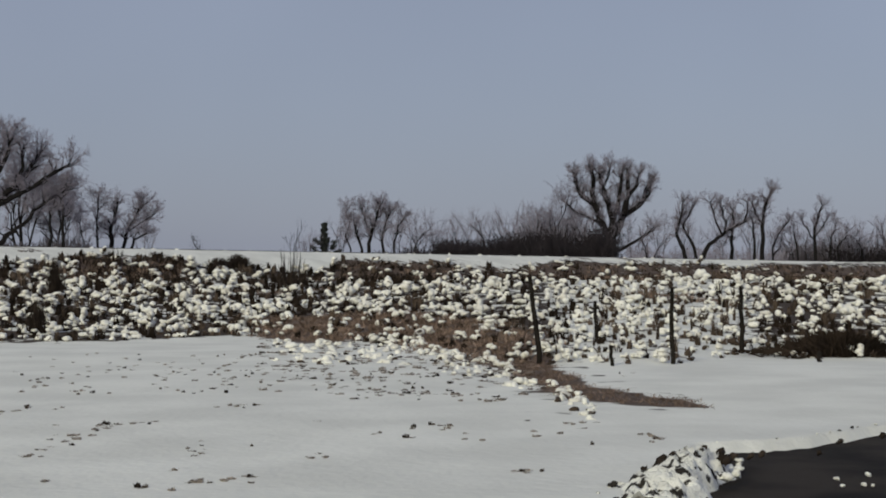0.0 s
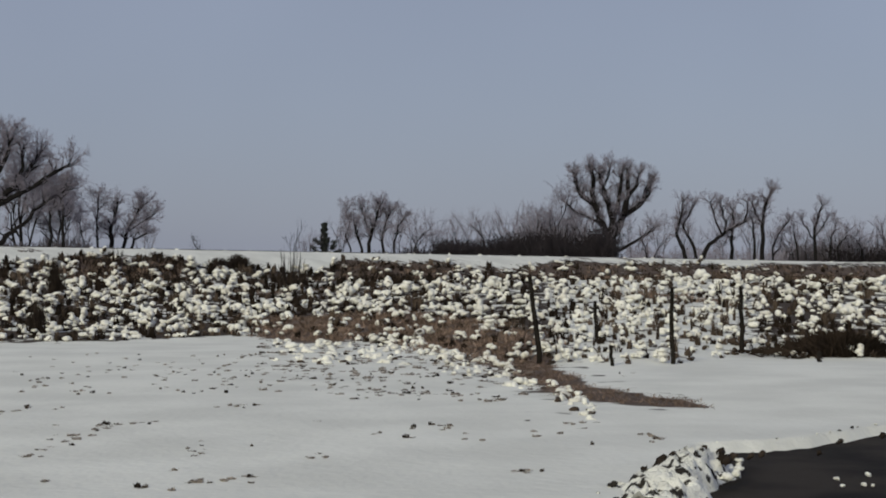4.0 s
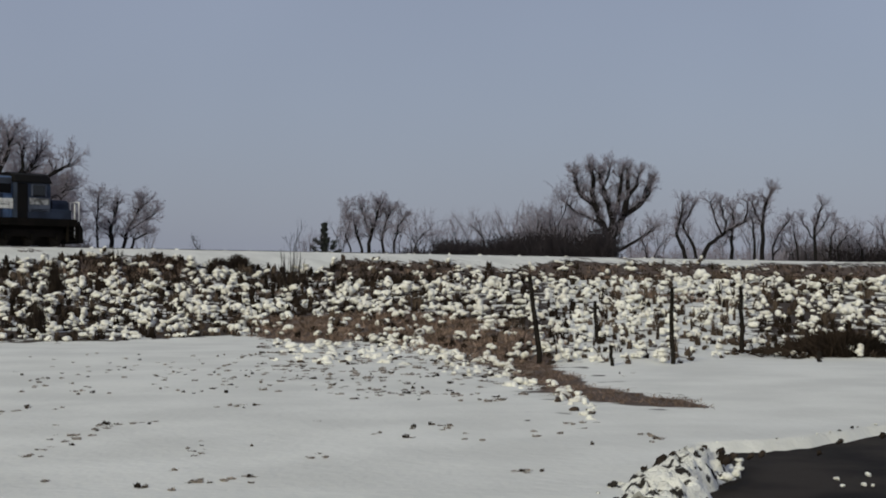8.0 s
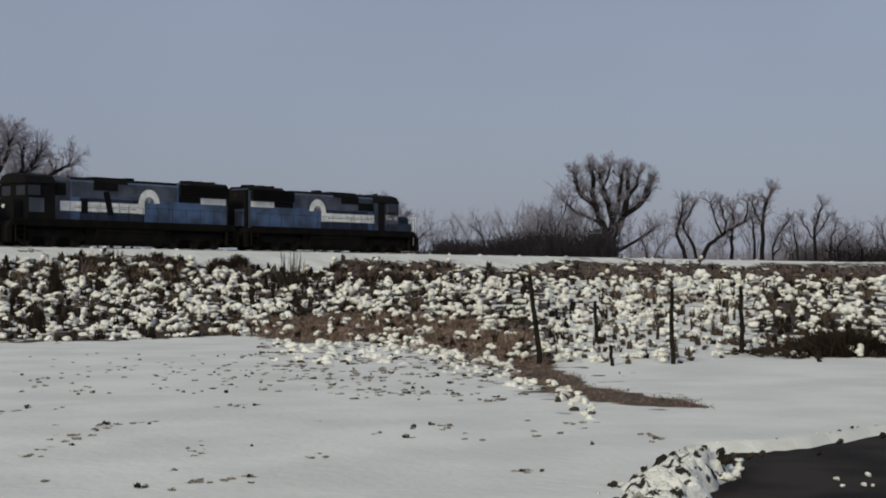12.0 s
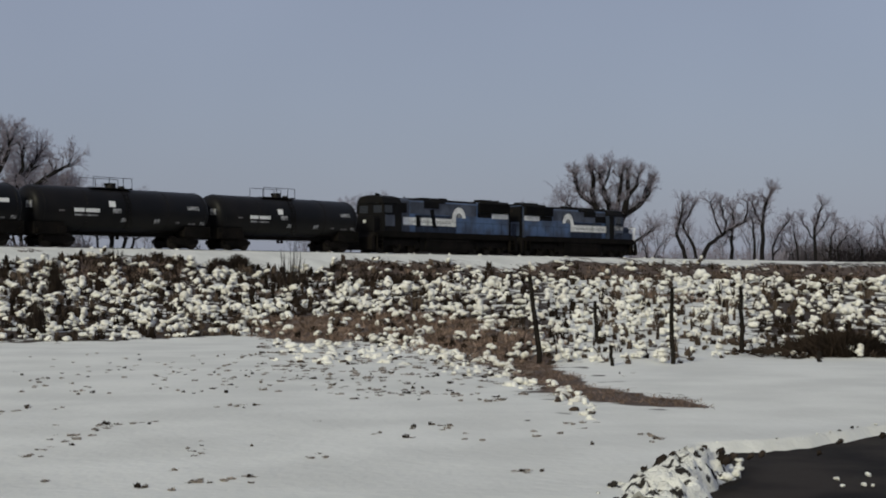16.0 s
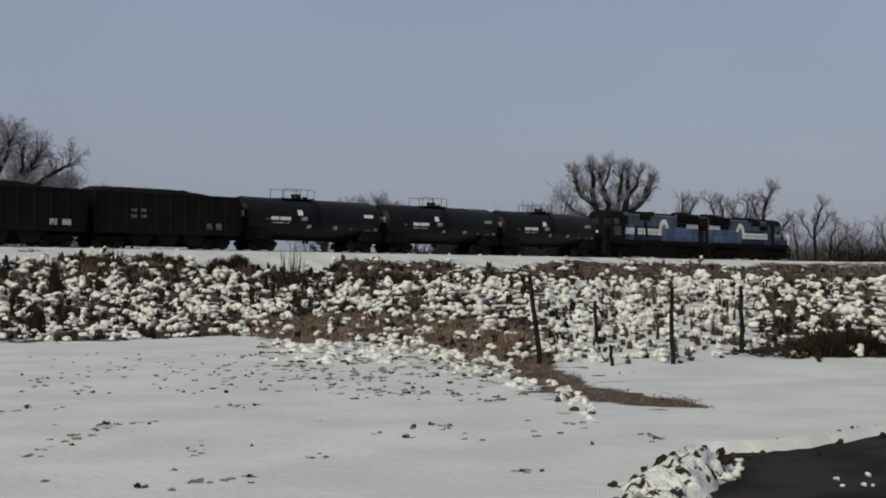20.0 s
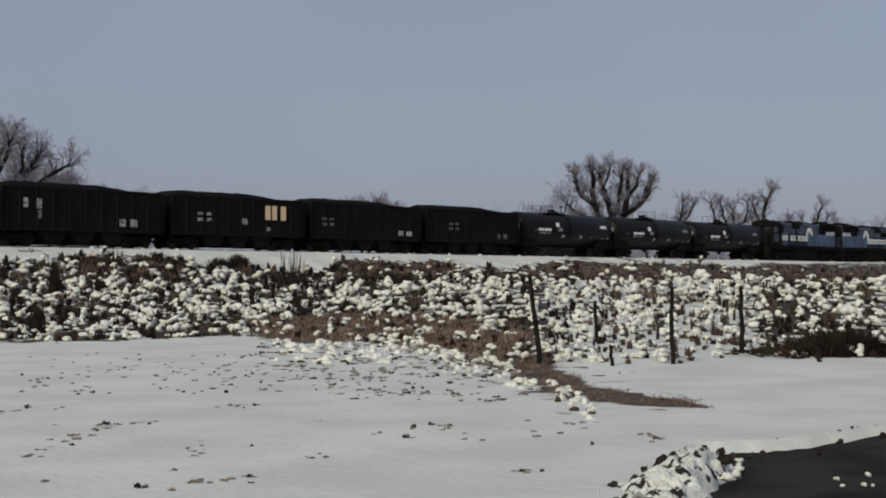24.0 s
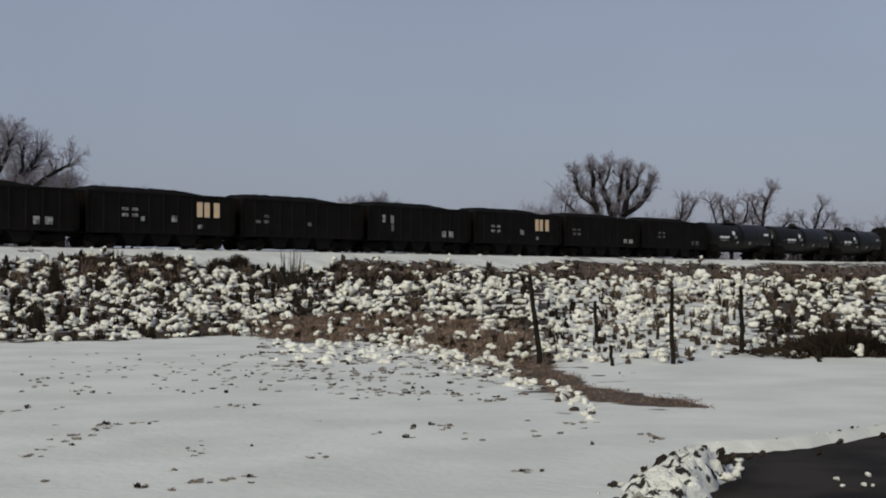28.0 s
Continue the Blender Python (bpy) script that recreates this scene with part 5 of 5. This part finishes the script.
def hopper_car(marks, label, seed):
    """13.97 m over the couplers, ribbed open hopper heaped with coal."""
    root = new("hopper_car")
    L, W, T = 6.55, 1.5, 3.72
    for s in (-1, 1):
        part("side_wall", box(-L, L, s * W - 0.03, s * W + 0.03, 1.15, T, 0.01), M_HOPPER, root)
        part("top_chord", box(-L, L, s * W - 0.09, s * W + 0.09, T - 0.08, T + 0.08, 0.02), M_HOPPER, root)
        part("side_sill", box(-L, L, s * W - 0.08, s * W + 0.08, 1.0, 1.18, 0.02), M_HOPPER, root)
        for i in range(11):
            x = -L + 0.05 + i * (2 * L - 0.1) / 10
            part("side_rib", box(x - 0.06, x + 0.06, s * (W + 0.08) - 0.05, s * (W + 0.08) + 0.05, 1.1, T - 0.05, 0.015), M_HOPPER, root)
        part("end_wall", prism([(s * L, T), (s * (L - 0.06), T), (s * (L - 1.75), 1.5), (s * (L - 1.70), 1.45)], -W, W), M_HOPPER, root)
        part("end_platform", box(s * (L - 0.9) - 0.9, s * (L - 0.9) + 0.9, -1.4, 1.4, 0.98, 1.1, 0.02), M_FRAME, root)
        b = bmesh.new()
        for t in (-1, 1):
            box(s * (L - 0.08) - 0.06, s * (L - 0.08) + 0.06, t * 1.4 - 0.06, t * 1.4 + 0.06, 1.05, T, 0.01, b)
        part("corner_post", b, M_HOPPER, root)
        b = bmesh.new()
        for t in (-0.21, 0.21):
            box(s * (L - 0.1) + t - 0.02, s * (L - 0.1) + t + 0.02, -W - 0.16, -W - 0.1, 1.1, 3.45, 0, b)
        ladder = part("side_ladder", b, M_FRAME, root)
        for k in range(8):
            part("rung", box(s * (L - 0.1) - 0.2, s * (L - 0.1) + 0.2, -W - 0.14, -W - 0.11, 1.2 + k * 0.3, 1.23 + k * 0.3, 0), M_FRAME, ladder)
        coupler(root, s * 6.7, s)
        car_truck(root, s * 4.85)
    part("centre_sill", box(-6.7, 6.7, -0.22, 0.22, 0.8, 1.1, 0.02), M_FRAME, root)
    for x in (-2.4, 0.0, 2.4):
        part("hopper_bay", prism([(x - 1.18, 1.2), (x + 1.18, 1.2), (x + 0.55, 0.24), (x - 0.55, 0.24)], -1.35, 1.35, None, 0.02), M_HOPPER, root)
        part("bay_gate", box(x - 0.6, x + 0.6, -1.2, 1.2, 0.16, 0.24, 0.01), M_FRAME, root)
    # coal heap
    rng = random.Random(seed)
    nx, ny = 44, 9
    verts, faces = [], []
    for i in range(nx + 1):
        x = -L + 0.06 + (2 * L - 0.12) * i / nx
        for j in range(ny + 1):
            y = -W + 0.04 + (2 * W - 0.08) * j / ny
            e = smooth(0, 0.35, 1 - abs(y) / W) * (0.25 + 0.75 * smooth(-L, -L + 1.3, x)) * (1 - 0.72 * smooth(1.0, 5.8, x))
            verts.append((x, y, T - 0.10 + 0.50 * e + 0.05 * noise.noise(Vector((x * 1.3, y * 1.3, seed))) + 0.03 * rng.random()))
    for i in range(nx):
        for j in range(ny):
            a = i * (ny + 1) + j
            faces.append((a, a + 1, a + ny + 2, a + ny + 1))
    mesh_ob("coal_load", verts, faces, M_COAL, root, "heaped black coal")
    for x0, x1, z0, z1, m in marks:
        for s in (-1, 1):
            part("stencil_bar", box(x0, x1, s * (W + 0.14) - 0.006, s * (W + 0.14) + 0.006, z0, z1, 0), m, root)
    return tagged(root, label, "hopper car", "hopper cars of the freight train")


def stencil(x, z, m=None):
    m = m or M_FAINT
    return [(x, x + 0.5, z + 0.42, z + 0.62, m), (x + 0.85, x + 1.35, z + 0.42, z + 0.62, m), (x, x + 0.5, z, z + 0.22, m), (x + 0.85, x + 1.35, z, z + 0.22, m)]


AMBER = [(2.6, 3.12, 2.25, 3.3, M_AMBER), (3.3, 3.8, 2.25, 3.3, M_AMBER), (4.2, 4.75, 2.25, 3.3, M_AMBER), (2.7, 3.1, 1.45, 1.72, M_WORN)]
SPOT = [(0.25, 0.75, 1.85, 2.3, M_WORN)]
LOW = [(3.1, 3.6, 1.4, 1.9, M_WORN), (4.0, 4.6, 1.4, 1.9, M_WORN)]
TWIN = [(-4.6, -4.25, 2.45, 3.05, M_WORN), (-3.6, -3.2, 2.4, 3.05, M_WORN), (-3.5, -3.2, 1.75, 2.3, M_FAINT)]
HOPPERS = [
    stencil(-3.6, 2.05) + [(3.3, 3.75, 1.4, 1.8, M_FAINT), (4.2, 4.7, 1.4, 1.85, M_FAINT)],
    stencil(-5.4, 2.0) + [(3.7, 4.3, 1.4, 1.8, M_WORN), (4.7, 5.4, 1.4, 1.8, M_WORN)],
    stencil(-4.25, 2.0, M_WORN) + [(a - 0.15, b - 0.15, c, d, m) for a, b, c, d, m in SPOT + AMBER],
    [(a - 0.35, b - 0.35, c, d, m) for a, b, c, d, m in TWIN + LOW],
    stencil(-5.2, 2.0)[1:] + [(0.3, 0.7, 1.9, 2.2, M_FAINT)],
    stencil(-3.7, 2.1, M_WORN) + [(-2.1, -1.75, 1.85, 2.15, M_WORN)] + [(a + 0.4, b + 0.4, c, d, m) for a, b, c, d, m in SPOT + AMBER],
    stencil(-5.0, 1.9) + LOW,
    TWIN,
]
TRAIN = []
engine = locomotive(False, "faded blue diesel locomotive leading with low nose")
TRAIN.append((engine, 11.5, 0))
engine_b = locomotive(True, "faded blue diesel locomotive trailing, coupled backwards")
TRAIN.append((engine_b, -9.05, 180))
tank = tank_car("black tank car with worn white stencils")
for i in range(3):
    TRAIN.append((tank if i == 0 else tank_car("black tank car with worn white stencils", (0.0, 0.0, -0.65)[i]), -20.05 - 15.9 * (i + 0.5), 0))
for i, marks in enumerate(HOPPERS):
    extra = "with three amber painted bars" if marks and any(m[4] is M_AMBER for m in marks) else "with worn stencils" if marks else "with plain sides"
    TRAIN.append((hopper_car(marks, "black ribbed coal hopper car " + extra, i + 1), -67.9 - 13.97 * (i + 0.5), 0))


def motions():
    """The train rolls steadily along the track."""
    times = (0.0, 4.0, 8.0, 12.0, 16.0, 20.0, 24.0, 28.0)
    for thing, a, turn in TRAIN:
        walk(thing, [(t, pose(*along(a + SPEED * (t - 16.0)), 0, 0, TURN + turn)) for t in times])
    for ob, x, r in WHEELSETS:
        way = -1 if engine_b in (ob.parent.parent,) else 1
        rate = math.degrees(SPEED / r) * way
        step = 80.0 / abs(rate)
        n = int(28.0 * FPS / max(1, int(step * FPS))) + 1
        hop = max(1, int(step * FPS)) / FPS
        walk(ob, [(i * hop, pose(x, 0, r, 0, rate * i * hop, 0)) for i in range(n + 1)])


motions()
